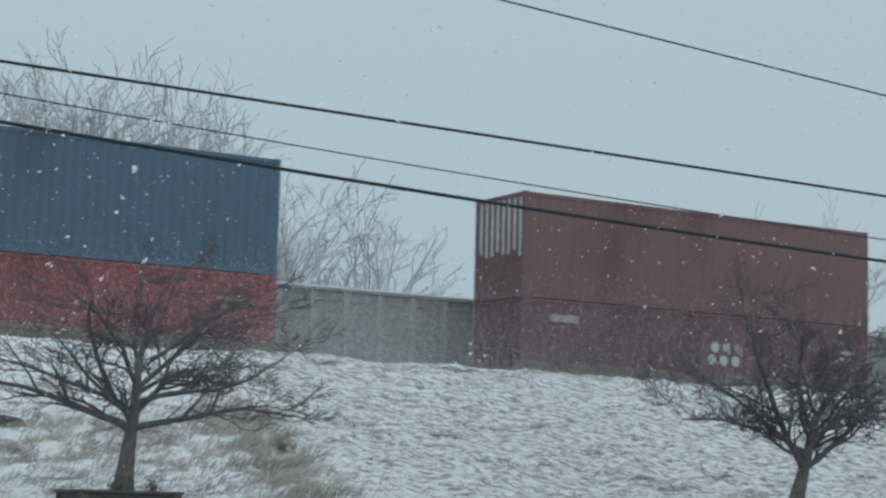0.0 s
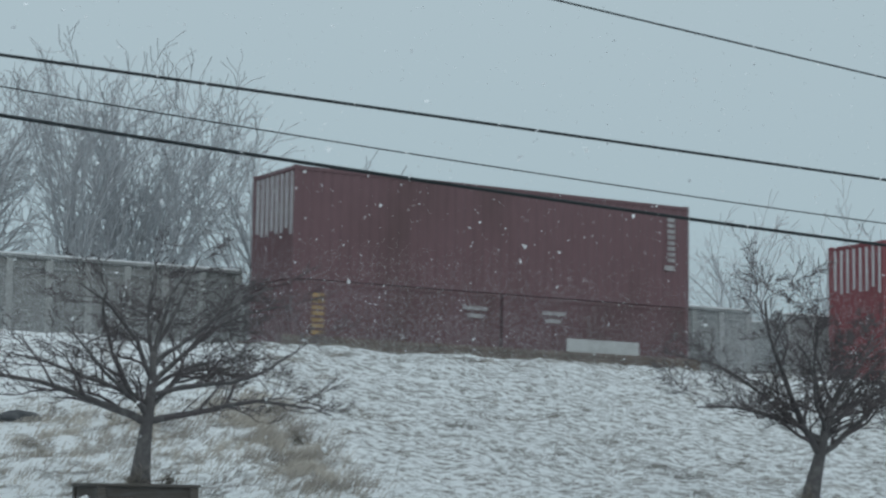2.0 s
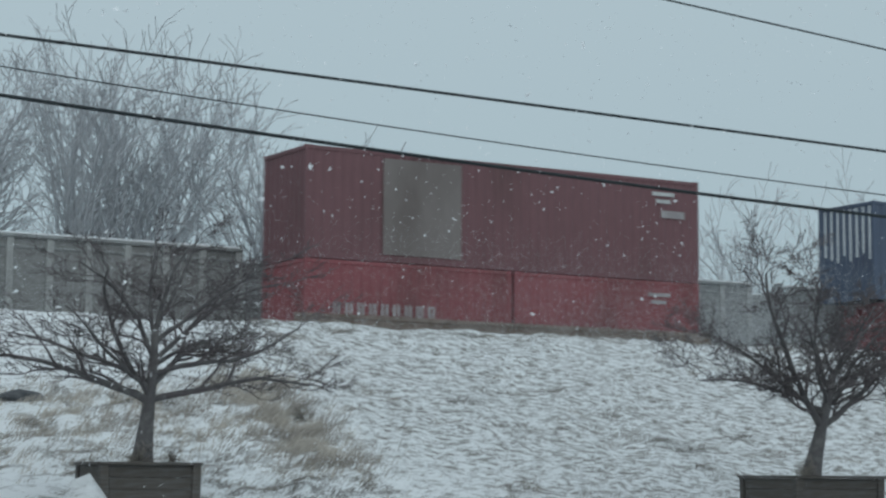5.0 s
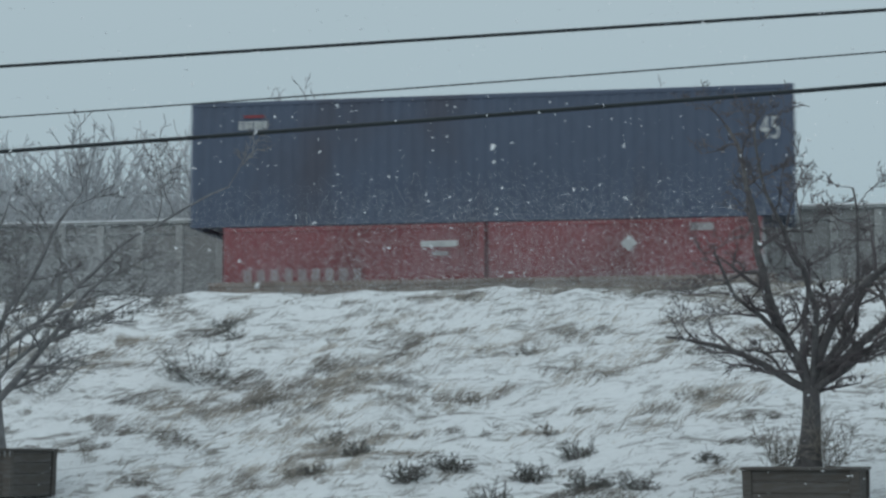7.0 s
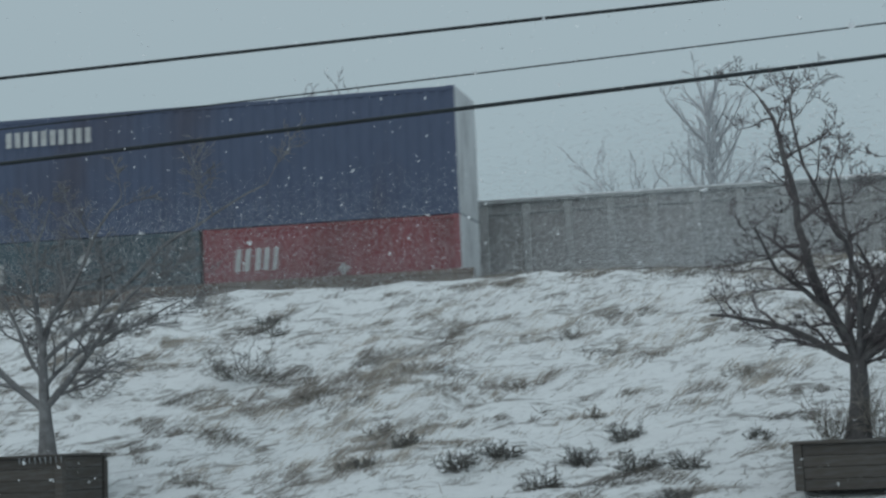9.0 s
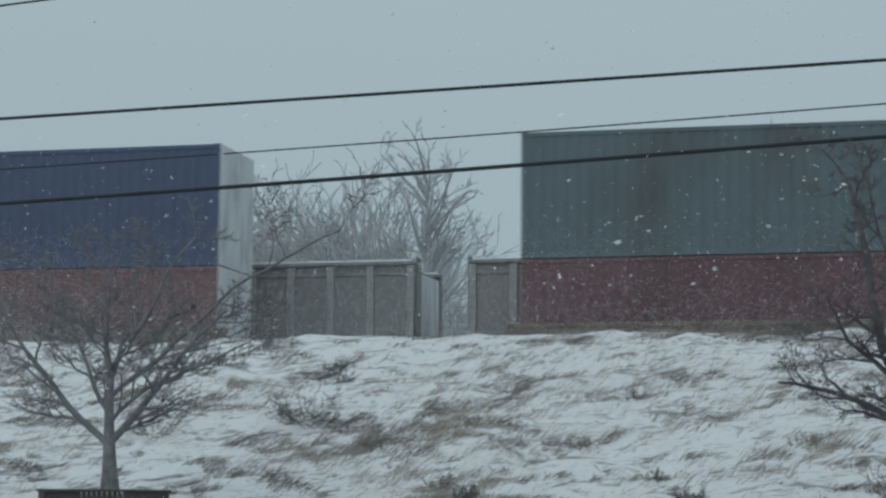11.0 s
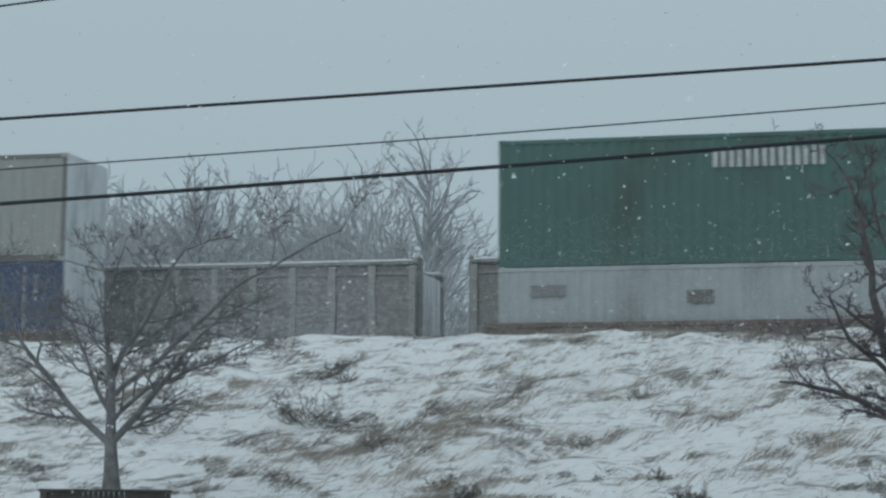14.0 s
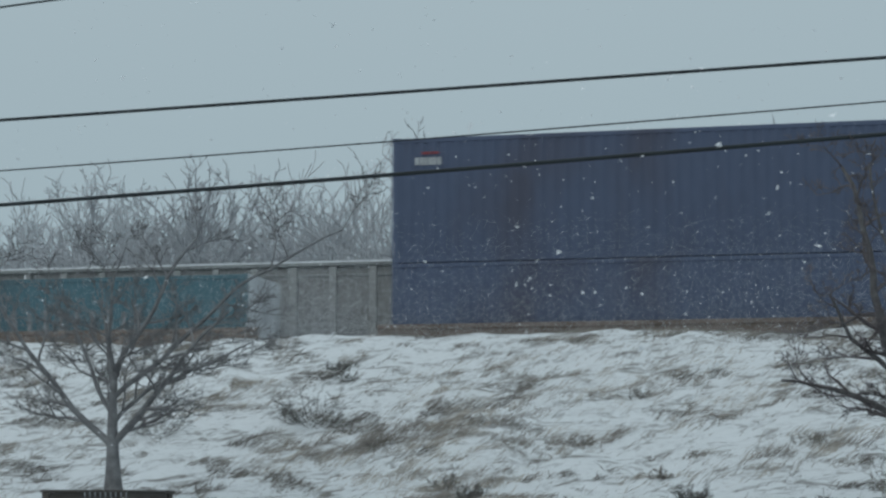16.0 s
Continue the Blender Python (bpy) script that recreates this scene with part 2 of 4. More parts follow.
def pipe(name, points, radius, mat, sides=6):
    """One continuous round cable through the points."""
    verts, faces = [], []
    for i, p in enumerate(points):
        way = (points[min(i + 1, len(points) - 1)] - points[max(i - 1, 0)]).normalized()
        side = way.cross(Vector((0, 1, 0))).normalized()
        up = way.cross(side)
        for j in range(sides):
            q = 2 * math.pi * j / sides
            verts.append(p + side * (math.cos(q) * radius) + up * (math.sin(q) * radius))
    for i in range(len(points) - 1):
        for j in range(sides):
            k = (j + 1) % sides
            faces.append((i * sides + j, i * sides + k, (i + 1) * sides + k, (i + 1) * sides + j))
    return mesh_of(name, verts, faces, mat, True)


# ---- ground ----
def toe(x):
    """How far out the kerb runs at x."""
    return 25.1 - 0.115 * max(-45.0, min(42.0, x))


PROFILE_U = (0.0, 0.02, 0.14, 0.42, 0.74, 0.92, 1.0, 1.07, 1.22, 1.35)
PROFILE_Z = (0.02, 0.12, 0.60, 1.72, 3.25, 4.3, 4.55, 4.5, 3.4, 3.3)
CREST = 38.6


def height(x, y):
    u = (y - toe(x)) / (CREST - toe(x))
    z = float(np.interp(u, PROFILE_U, PROFILE_Z)) if u > 0 else 0.02
    if 0.03 < u < 1.15:
        bumps = noise.noise((x * 0.35, y * 0.5, 2.0)) * 0.16 + noise.noise((x * 1.1 - y * 0.5, y * 1.7, 5.0)) * 0.12 + noise.noise((x * 3, y * 4, 9)) * 0.06
        z += bumps * min(1.0, (u - 0.03) * 8) * min(1.0, (1.15 - u) * 6)
    # snow heaped against the open end of a planter
    if abs(x - 9.8) < 1.2 and abs(y - 25.3) < 1.2:
        z += 1.0 * math.exp(-((x - 9.42) / 0.45) ** 2 - ((y - 25.2) / 0.36) ** 2)
    return z


def ground():
    xs = [-2500, -900, -300, -120, -70] + list(np.arange(-48, 48.01, 0.25)) + [70, 120, 300, 900, 2500]
    ys = [-2500, -600, -100, -20, 0, 10, 16, 19] + list(np.arange(20, 42.51, 0.25)) + [44, 48, 54, 62, 80, 120, 300, 900, 2500]
    verts = [(x, y, height(x, y)) for y in ys for x in xs]
    w = len(xs)
    faces = [(j * w + i, j * w + i + 1, (j + 1) * w + i + 1, (j + 1) * w + i) for j in range(len(ys) - 1) for i in range(w - 1)]
    tagged(new("ground", mesh_of("ground", verts, faces, SNOW, True)), "windblown snow over a grassy railway bank", "ground", kind="structure")


ground()


def parking_lot():
    verts, faces = [], []
    xs = list(range(-60, 61, 4))
    for x in xs:
        verts += [(x, -30, 0.03), (x, toe(x) - 0.2, 0.03)]
    faces = [(2 * i, 2 * i + 2, 2 * i + 3, 2 * i + 1) for i in range(len(xs) - 1)]
    tagged(new("pavement", mesh_of("pavement", verts, faces, ASPHALT)), "grey car park asphalt dusted with snow", "car park", kind="structure")
    kerb = tagged(new("kerb"), "dark concrete kerb along the car park edge", "kerb", kind="structure")
    x = -24.0
    stone = None
    while x < 36:
        if stone is None:
            bm = bmesh.new()
            add_box(bm, (0.01, -0.09, 0), (2.15, 0.09, 0.13), 0.02)
            stone = bm_mesh("kerb_stone", bm, CONCRETE)
        ob = part("kerb_stone", stone, kerb)
        ob.matrix_basis = pose(x, toe(x) - 0.02, 0.0, 0, 0, math.degrees(math.atan(-0.115)))
        x += 2.16


parking_lot()


# ---- railway: two tracks behind the crest ----
TRAIN_Y, TRACK_Z = 43.96, 3.52          # near side of the containers; top of rail
FAR_Y = 48.4                            # near side of the standing gondolas


def track(centre):
    bed = tagged(new("railway_track"), "steel rails on dark wooden ties in snow", "track", kind="structure")
    for dy in (-0.75, 0.75):
        bm = bmesh.new()
        add_box(bm, (-150, centre + dy - 0.035, TRACK_Z - 0.05), (150, centre + dy + 0.035, TRACK_Z))
        add_box(bm, (-150, centre + dy - 0.01, TRACK_Z - 0.15), (150, centre + dy + 0.01, TRACK_Z - 0.05))
        add_box(bm, (-150, centre + dy - 0.07, TRACK_Z - 0.17), (150, centre + dy + 0.07, TRACK_Z - 0.15))
        part("rail", bm_mesh("rail", bm, RAIL), bed)
    tie = box_mesh("tie", (-0.11, -1.3, -0.2), (0.11, 1.3, 0), TIE, 0.01)
    for i in range(150):
        part("tie", tie, bed).matrix_basis = pose(-45 + i * 0.6, centre, TRACK_Z - 0.17)


track(TRAIN_Y + 1.22)
track(FAR_Y + 1.5)


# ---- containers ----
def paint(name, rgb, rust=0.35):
    rgb = tuple(c * 0.82 + 0.041 for c in rgb)      # greyed and lifted: snow haze put into the paint colour
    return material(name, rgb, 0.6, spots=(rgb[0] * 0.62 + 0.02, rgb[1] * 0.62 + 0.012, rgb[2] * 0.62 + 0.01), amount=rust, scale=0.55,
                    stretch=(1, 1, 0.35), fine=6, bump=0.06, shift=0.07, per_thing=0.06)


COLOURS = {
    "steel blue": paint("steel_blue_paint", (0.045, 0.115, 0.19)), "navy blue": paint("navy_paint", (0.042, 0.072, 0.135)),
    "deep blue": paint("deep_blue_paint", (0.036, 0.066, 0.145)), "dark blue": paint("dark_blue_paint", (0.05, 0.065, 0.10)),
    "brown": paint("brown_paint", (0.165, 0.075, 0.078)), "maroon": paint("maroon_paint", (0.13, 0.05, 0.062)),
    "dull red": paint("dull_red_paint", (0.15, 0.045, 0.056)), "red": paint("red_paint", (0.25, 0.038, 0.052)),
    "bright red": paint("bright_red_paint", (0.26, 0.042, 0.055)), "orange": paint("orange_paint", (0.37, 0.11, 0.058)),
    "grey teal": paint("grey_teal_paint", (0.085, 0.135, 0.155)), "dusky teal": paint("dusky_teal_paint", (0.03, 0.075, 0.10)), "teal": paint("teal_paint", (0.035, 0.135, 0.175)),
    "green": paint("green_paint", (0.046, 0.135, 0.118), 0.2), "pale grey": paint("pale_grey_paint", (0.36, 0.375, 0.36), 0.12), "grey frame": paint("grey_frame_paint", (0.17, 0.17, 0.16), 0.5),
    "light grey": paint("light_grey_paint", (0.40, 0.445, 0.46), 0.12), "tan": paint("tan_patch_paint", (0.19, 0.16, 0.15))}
WIDTH = 2.438


def corrugated(name, length, high, mat, side):
    """A side (or end) wall with trapezoid waves, in the plane y = 0, outer face towards -y for side = -1."""
    verts, faces = [], []
    lo, hi = 0.16, high - 0.11
    x, pts = 0.10, []
    while x < length - 0.36:
        pts += [(x, 0.0), (x + 0.07, 0.0), (x + 0.139, 0.028), (x + 0.209, 0.028)]
        x += 0.278
    pts += [(x, 0.0), (length - 0.10, 0.0)]
    for px, d in pts:
        verts += [(px, -side * d, lo), (px, -side * d, hi)]
    for i in range(len(pts) - 1):
        q = (2 * i, 2 * i + 2, 2 * i + 3, 2 * i + 1)
        faces.append(q if side < 0 else q[::-1])
    return mesh_of(name, verts, faces, mat)


SHARED = {}


def shared(key, make):
    if key not in SHARED:
        SHARED[key] = make()
    return SHARED[key]


def container(colour, length, high, doors_left=False, snow_end=False, trail_snow=False, label_extra=""):
    """An ISO container; its base's near left corner at the origin, length along x, depth along y."""
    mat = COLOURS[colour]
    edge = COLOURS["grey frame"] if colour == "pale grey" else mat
    feet = 20 if length < 7 else 45 if length > 13 else 40
    thing = tagged(new("shipping_container"), f"{colour} corrugated steel {feet}-foot container{label_extra}", "container", "containers on the train")
    k = (colour, round(length, 2), round(high, 2))
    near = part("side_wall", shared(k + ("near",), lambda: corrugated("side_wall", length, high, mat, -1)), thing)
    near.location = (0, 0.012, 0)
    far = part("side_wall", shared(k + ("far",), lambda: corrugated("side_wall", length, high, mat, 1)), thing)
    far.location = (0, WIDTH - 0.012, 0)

    def end_wall():
        return corrugated("end_wall", WIDTH, high, mat, -1)

    def roof():
        bm = bmesh.new()
        add_box(bm, (0.08, 0.05, high - 0.06), (length - 0.08, WIDTH - 0.05, high - 0.02), 0.008)
        return bm_mesh("roof", bm, mat)

    def floor():
        return box_mesh("floor", (0.08, 0.05, 0.12), (length - 0.08, WIDTH - 0.05, 0.16), mat)

    def long_rail(low, tall):
        return lambda: box_mesh("rail", (0.12, 0.006, low), (length - 0.12, 0.084, low + tall), edge, 0.01)

    def cross_rail(low, tall):
        return lambda: box_mesh("rail", (0.006, 0.12, low), (0.114, WIDTH - 0.12, low + tall), edge, 0.01)

    def post():
        return box_mesh("corner_post", (0.004, 0.004, 0.118), (0.12, 0.12, high - 0.118), edge, 0.012)

    def casting():
        return box_mesh("corner_casting", (0, 0, 0), (0.178, 0.162, 0.118), mat, 0.012)

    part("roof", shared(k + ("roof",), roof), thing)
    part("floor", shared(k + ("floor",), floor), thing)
    for y in (0.0, WIDTH - 0.09):
        part("top_rail", shared(k + ("top",), long_rail(high - 0.115, 0.103)), thing).location = (0, y, 0)
        part("bottom_rail", shared(k + ("bottom",), long_rail(0.006, 0.159)), thing).location = (0, y, 0)
    for x in (0.0, length - 0.12):
        part("end_header", shared(k + ("head",), cross_rail(high - 0.12, 0.108)), thing).location = (x, 0, 0)
        part("end_sill", shared(k + ("sill",), cross_rail(0.006, 0.159)), thing).location = (x, 0, 0)
    for x in (0, length - 0.124):
        for y in (0, WIDTH - 0.124):
            part("corner_post", shared(k + ("post",), post), thing).location = (x, y, 0)
    for x in (0, length - 0.178):
        for y in (0, WIDTH - 0.162):
            for z in (0, high - 0.118):
                part("corner_casting", shared(k + ("cast",), casting), thing).location = (x, y, z)
    right = part("end_wall", shared(k + ("end",), end_wall), thing)
    right.matrix_basis = pose(length - 0.02, 0, 0, 0, 0, 90)
    if doors_left:
        for y in (0.1, WIDTH / 2 + 0.01):
            leaf = part("door", shared(k + ("door",), lambda: box_mesh("door", (0.03, 0, 0.16), (0.07, WIDTH / 2 - 0.12, high - 0.12), GONDOLA_TRIM, 0.01)), thing,
                        "snow-dusted grey door leaf with locking bars")
            leaf.location = (0, y, 0)
            for dy in (0.28, 0.8):
                bar = part("locking_bar", shared(k + ("bar",), lambda: tubes("locking_bar", [(Vector((0, 0, 0.2)), Vector((0, 0, high - 0.16)), 0.02, 0.02)],
                                                                           GONDOLA_TRIM)), leaf)
                bar.location = (0.015, dy, 0)
            for dz in range(5):
                rib = part("door_rib", shared(k + ("rib",), lambda: box_mesh("door_rib", (0, 0.05, 0), (0.03, WIDTH / 2 - 0.17, 0.15), RIB, 0.012)), leaf)
                rib.location = (0.002, 0, 0.45 + dz * (high - 0.8) / 5)
    else:
        left = part("end_wall", shared(k + ("end",), end_wall), thing)
        left.matrix_basis = pose(0.02, WIDTH, 0, 0, 0, -90)
    def caked(x, wide, reach, label):
        """Snow packed into the end wall's waves, strip by strip, down to a ragged line."""
        for i in range(8):
            low = round(0.2 + (high - 0.4) * reach * (0.95 + 0.10 * math.sin(i * 2.3 + 1)), 1)
            strip = shared(("caked", wide, low, round(high, 2)), lambda: box_mesh("caked_snow", (0, -wide / 2, low), (0.03, wide / 2, high - 0.13), PACKED, 0.008))
            part("caked_snow", strip, thing, label).location = (x, WIDTH - (0.274 + 0.278 * i), 0)
    if snow_end:
        caked(0.022, 0.075, 0.45, "strip of snow caked in the end wall")
    if trail_snow:
        part("caked_snow", shared(("coat", round(high, 2)), lambda: snow_coat(high)), thing, "rippled coat of wind-packed snow over the end").location = (length, 0, 0)
    return thing


def snow_coat(high):
    """Wind-packed snow over a trailing end: a rippled, ragged-edged slab up to 3 cm thick."""
    rng = random.Random(int(high * 100))
    cols, rows = 27, 16
    verts, faces = [], []
    for j in range(rows + 1):
        for i in range(cols + 1):
            f, g = i / cols, j / rows
            rim = 0 < i < cols and 0 < j < rows
            thick = 0.016 + 0.010 * math.sin(f * WIDTH / 0.278 * 6.283) + rng.uniform(-0.004, 0.004) if rim else 0.002
            verts.append((thick, 0.004 + (WIDTH - 0.008) * f, 0.03 + (high - 0.034) * g))
    w = cols + 1
    faces = [(j * w + i, j * w + i + 1, (j + 1) * w + i + 1, (j + 1) * w + i) for j in range(rows) for i in range(cols)]
    return mesh_of("caked_snow", verts, faces, PACKED, True)


def mark(thing, name, x, z, wide, tall, mat, label="", skew=0.0, y=-0.006):
    """A flat painted shape on a container's near side, lower left corner at x, z."""
    bm = bmesh.new()
    add_box(bm, (x, y - 0.006, z), (x + wide, y, z + tall))
    if skew:
        for v in bm.verts:
            v.co.x += skew * (v.co.z - z)
    return part(name, bm_mesh(name, bm, mat), thing, label)


def triangle(thing, name, x, z, wide, tall, mat, label=""):
    verts = [(x, -0.012, z), (x + wide, -0.012, z), (x + wide * 0.66, -0.012, z + tall), (x, -0.002, z), (x + wide, -0.002, z), (x + wide * 0.66, -0.002, z + tall)]
    faces = [(0, 1, 2), (3, 5, 4), (0, 3, 4, 1), (1, 4, 5, 2), (2, 5, 3, 0)]
    return part(name, mesh_of(name, verts, faces, mat), thing, label)


def plate(thing, name, x, z, radius, mat, sides=16, inner=0.0, label="", turn=0.0, lift=0.006):
    """A painted disc, ring or diamond on a container's near side, centred at x, z."""
    verts, faces = [], []
    for y in (-lift, -lift - 0.006):
        for r in (inner, radius):
            for i in range(sides):
                q = 2 * math.pi * i / sides + turn
                verts.append((x + math.cos(q) * r, y, z + math.sin(q) * r))
    for i in range(sides):
        j = (i + 1) % sides
        faces.append((2 * sides + i, 2 * sides + j, 3 * sides + j, 3 * sides + i))
        faces.append((sides + i, sides + j, 3 * sides + j, 3 * sides + i))
    return part(name, mesh_of(name, verts, faces, mat), thing, label)


def word(thing, x, z, glyph, tall, gap, count, mat=None, drop=0.0):
    """A brand word as plain pairs of bars."""
    for i in range(count):
        at_x = x + i * (glyph + gap)
        if glyph < 0.15:
            mark(thing, "painted_bar", at_x, z - drop * i, glyph, tall, mat or LETTER)
            continue
        for dx in (0.0, 0.62):
            mark(thing, "painted_bar", at_x + dx * glyph, z - drop * i, glyph * 0.38, tall, mat or LETTER)


def column(thing, x, z, glyph, tall, gap, count, mat=None):
    """The same, written downwards."""
    for i in range(count):
        for dz in (0.0, 0.6):
            mark(thing, "painted_bar", x, z - i * (tall + gap) + dz * tall, glyph, tall * 0.4, mat or LETTER)


def codes(thing, x, z, mat=None, rows=2):
    """The small unreadable code lines near a container's upper right corner."""
    for r in range(rows):
        mark(thing, "code_bar", x + r * 0.12, z - r * 0.2, 0.75 - r * 0.25, 0.1, mat or FADED)


SPEED = 27.234
MOVERS = []                              # (thing, x at the start, y, z)
STACK_Z = 6.727                          # underside of the upper containers


def stack(x0, lower, upper=None, dz=0.0, high=2.896, length=12.192, over=0.0, **extra):
    """One well's load: the lower containers (one long or two short) and an upper one. Returns all of them."""
    out = []
    base = 3.9
    low_high = STACK_Z + dz - base
    x = x0
    for i, c in enumerate(lower):
        size = 12.192 if len(lower) == 1 else 6.058
        ob = container(c, size, low_high, trail_snow=i == len(lower) - 1)
        MOVERS.append((ob, x, TRAIN_Y, base))
        out.append(ob)
        x += 6.134
    if upper:
        ob = container(upper, length, high, trail_snow=True, **extra)
        MOVERS.append((ob, x0 - over, TRAIN_Y, STACK_Z + dz))
        out.append(ob)
    return out


def well_car(x0, left, right, span=12.192):
    """A skeleton well car round a load that starts at x0; left and right are the distances to its coupler faces."""
    car = tagged(new("well_car"), "weathered tan double-stack well car", "rail car", "well cars")
    for y in (-0.16, WIDTH + 0.02):
        def sill():
            bm = bmesh.new()
            add_box(bm, (-0.3, 0, 0.0), (span + 0.3, 0.14, 0.11), 0.012)
            add_box(bm, (-0.3, 0.03, -1.2), (span + 0.3, 0.10, 0.0))
            add_box(bm, (-0.3, 0, -1.3), (span + 0.3, 0.14, -1.2), 0.012)
            for i in range(12):
                add_box(bm, (0.3 + i * span / 12, 0.005, -1.2), (0.38 + i * span / 12, 0.03, 0.0))
            return bm_mesh("side_sill", bm, WELL)
        part("side_sill", shared(("sill", round(span, 2)), sill), car).location = (0, y, 1.60)
    part("well_floor", shared(("wfloor", round(span, 2)), lambda: box_mesh("well_floor", (0, 0.0, -0.08), (span, WIDTH, -0.02), WELL)), car)
    for x, sign, reach in ((-0.3, -1, left), (span + 0.3, 1, right)):
        body = max(0.7, reach - 0.75)

        def platform():
            bm = bmesh.new()
            a, b = sorted((0, sign * body))
            add_box(bm, (a, 0.15, 0.42), (b, WIDTH - 0.15, 0.66), 0.03)
            add_box(bm, (a, 0.95, 0.2), (b, 1.5, 0.42), 0.02)
            return bm_mesh("end_platform", bm, WELL)
        part("end_platform", platform(), car).location = (x, 0, 0)
        coupler = box_mesh("coupler", (-0.42, -0.12, -0.12), (0.42, 0.12, 0.12), WHEEL, 0.04)
        part("coupler", coupler, car).location = (x + sign * (body + 0.3), WIDTH / 2, 0.35)
        if reach > 1.8:
            bogie = part("bogie", shared("bogie", bogie_frame), car, "two-axle bogie")
            bogie.location = (x + sign * (body / 2 + 0.1), WIDTH / 2, 0)
            for ax in (-0.55 if body < 2.6 else -0.85, 0.55 if body < 2.6 else 0.85):
                part("wheelset", shared("wheelset", wheelset), bogie).location = (ax, 0, 0.02)
    MOVERS.append((car, x0, TRAIN_Y, 3.55))


def bogie_frame():
    bm = bmesh.new()
    for y in (-1.02, 0.92):
        add_box(bm, (-1.1, y, 0.0), (1.1, y + 0.1, 0.16), 0.03)
        add_box(bm, (-0.35, y, -0.1), (0.35, y + 0.1, 0.28), 0.03)
    add_box(bm, (-0.2, -0.95, 0.05), (0.2, 0.95, 0.25), 0.02)
    return bm_mesh("bogie", bm, WHEEL)


def wheelset():
    bm = bmesh.new()
    for y in (-0.76, 0.76):
        bmesh.ops.create_cone(bm, cap_ends=True, segments=20, radius1=0.42, radius2=0.42, depth=0.12, matrix=pose(0, y, 0.41, 90))
    bmesh.ops.create_cone(bm, cap_ends=True, segments=10, radius1=0.08, radius2=0.08, depth=1.8, matrix=pose(0, 0, 0.41, 90))
    return bm_mesh("wheelset", bm, WHEEL)


H40, L45 = 2.896, 13.716
loads = []
loads.append((-10.0, stack(-10.0, ["maroon"], "brown")))
s = stack(9.39, ["red"], "steel blue", 0.18)
codes(s[0], 10.6, 2.3)
loads.append((9.39, s))

s = stack(28.78, ["maroon"], "brown", 0.23, 2.83, snow_end=True)
for r in range(2):
    for i in range(3):
        plate(s[0], "painted_dot", 6.47 + i * 0.42 - r * 0.12, 2.12 - r * 0.36, 0.15, LETTER, 10)
codes(s[0], 10.9, 2.2)
mark(s[0], "code_bar", 0.9, 2.45, 0.9, 0.2, FADED)
loads.append((28.78, s))

s = stack(52.35, ["bright red", "orange"], None, -0.06)
word(s[0], 0.6, 1.42, 0.24, 0.3, 0.12, 10, LETTER)
mark(s[0], "code_bar", 4.7, 2.35, 0.9, 0.2, FADED)
plate(s[0], "painted_diamond", 2.33, 2.10, 0.15, LETTER, 4)
mark(s[1], "painted_square", 0.8, 1.4, 0.6, 0.5, DARK_MARK)
word(s[1], 2.0, 1.4, 0.22, 0.3, 0.12, 8, DARK_MARK)
loads.append((52.35, s))

s = stack(76.10, ["maroon", "maroon"], "maroon", -0.06, 2.83, snow_end=True)
column(s[2], 11.45, 2.2, 0.26, 0.26, 0.06, 4, FADED)
mark(s[2], "code_bar", 11.35, 1.0, 0.34, 0.14, FADED)
column(s[0], 0.55, 2.2, 0.34, 0.24, 0.07, 4, YELLOW)
codes(s[0], 4.9, 2.3)
codes(s[1], 1.2, 2.3)
mark(s[1], "white_panel", 2.0, 1.3, 2.35, 0.42, LETTER, "plain white panel")
loads.append((76.10, s))

s = stack(95.50, ["red", "maroon"], "red", -0.13, 2.56, snow_end=True)
triangle(s[2], "green_triangle", 1.5, 0.98, 0.85, 0.85, GREEN_MARK, "green triangular emblem")
word(s[2], 3.0, 1.04, 0.62, 0.66, 0.44, 6)
mark(s[2], "painted_bar", 9.36, 1.04, 0.22, 0.66, LETTER)
mark(s[2], "code_bar", 0.7, 2.22, 1.5, 0.12, FADED)
codes(s[2], 10.9, 2.1)
word(s[0], 2.6, 1.38, 0.2, 0.3, 0.1, 5)
mark(s[1], "white_panel", 1.75, 1.3, 2.3, 0.42, LETTER, "plain white panel")
mark(s[1], "code_bar", 0.6, 2.05, 1.1, 0.18, FADED)
codes(s[1], 4.8, 2.2)
loads.append((95.50, s))

s = stack(115.14, ["dark blue"], "maroon", -0.05, 2.591, doors_left=True)
for r in range(2):
    for i in range(4):
        plate(s[1], "painted_dot", 5.05 + i * 0.32, 1.8 - r * 0.28, 0.1, LETTER, 10)
word(s[1], 4.95, 0.85, 0.32, 0.42, 0.08, 3)
mark(s[1], "code_bar", 0.4, 2.25, 0.8, 0.12, FADED)
loads.append((115.14, s))
loads.append((134.55, stack(134.55, ["brown"], "dull red", 0.0, 2.896, snow_end=True)))

s = stack(158.13, ["bright red", "bright red"], "dull red", -0.09, 2.83)
mark(s[2], "repair_panel", 2.2, 0.2, 2.3, 2.45, COLOURS["tan"], "dull tan repaired stretch of the side", y=0.01)
codes(s[2], 10.6, 2.35, LETTER)
mark(s[2], "code_bar", 10.9, 1.75, 0.8, 0.2, FADED)
codes(s[1], 4.3, 2.3)
word(s[0], 0.8, 1.38, 0.2, 0.3, 0.14, 9, FADED)
loads.append((158.13, s))

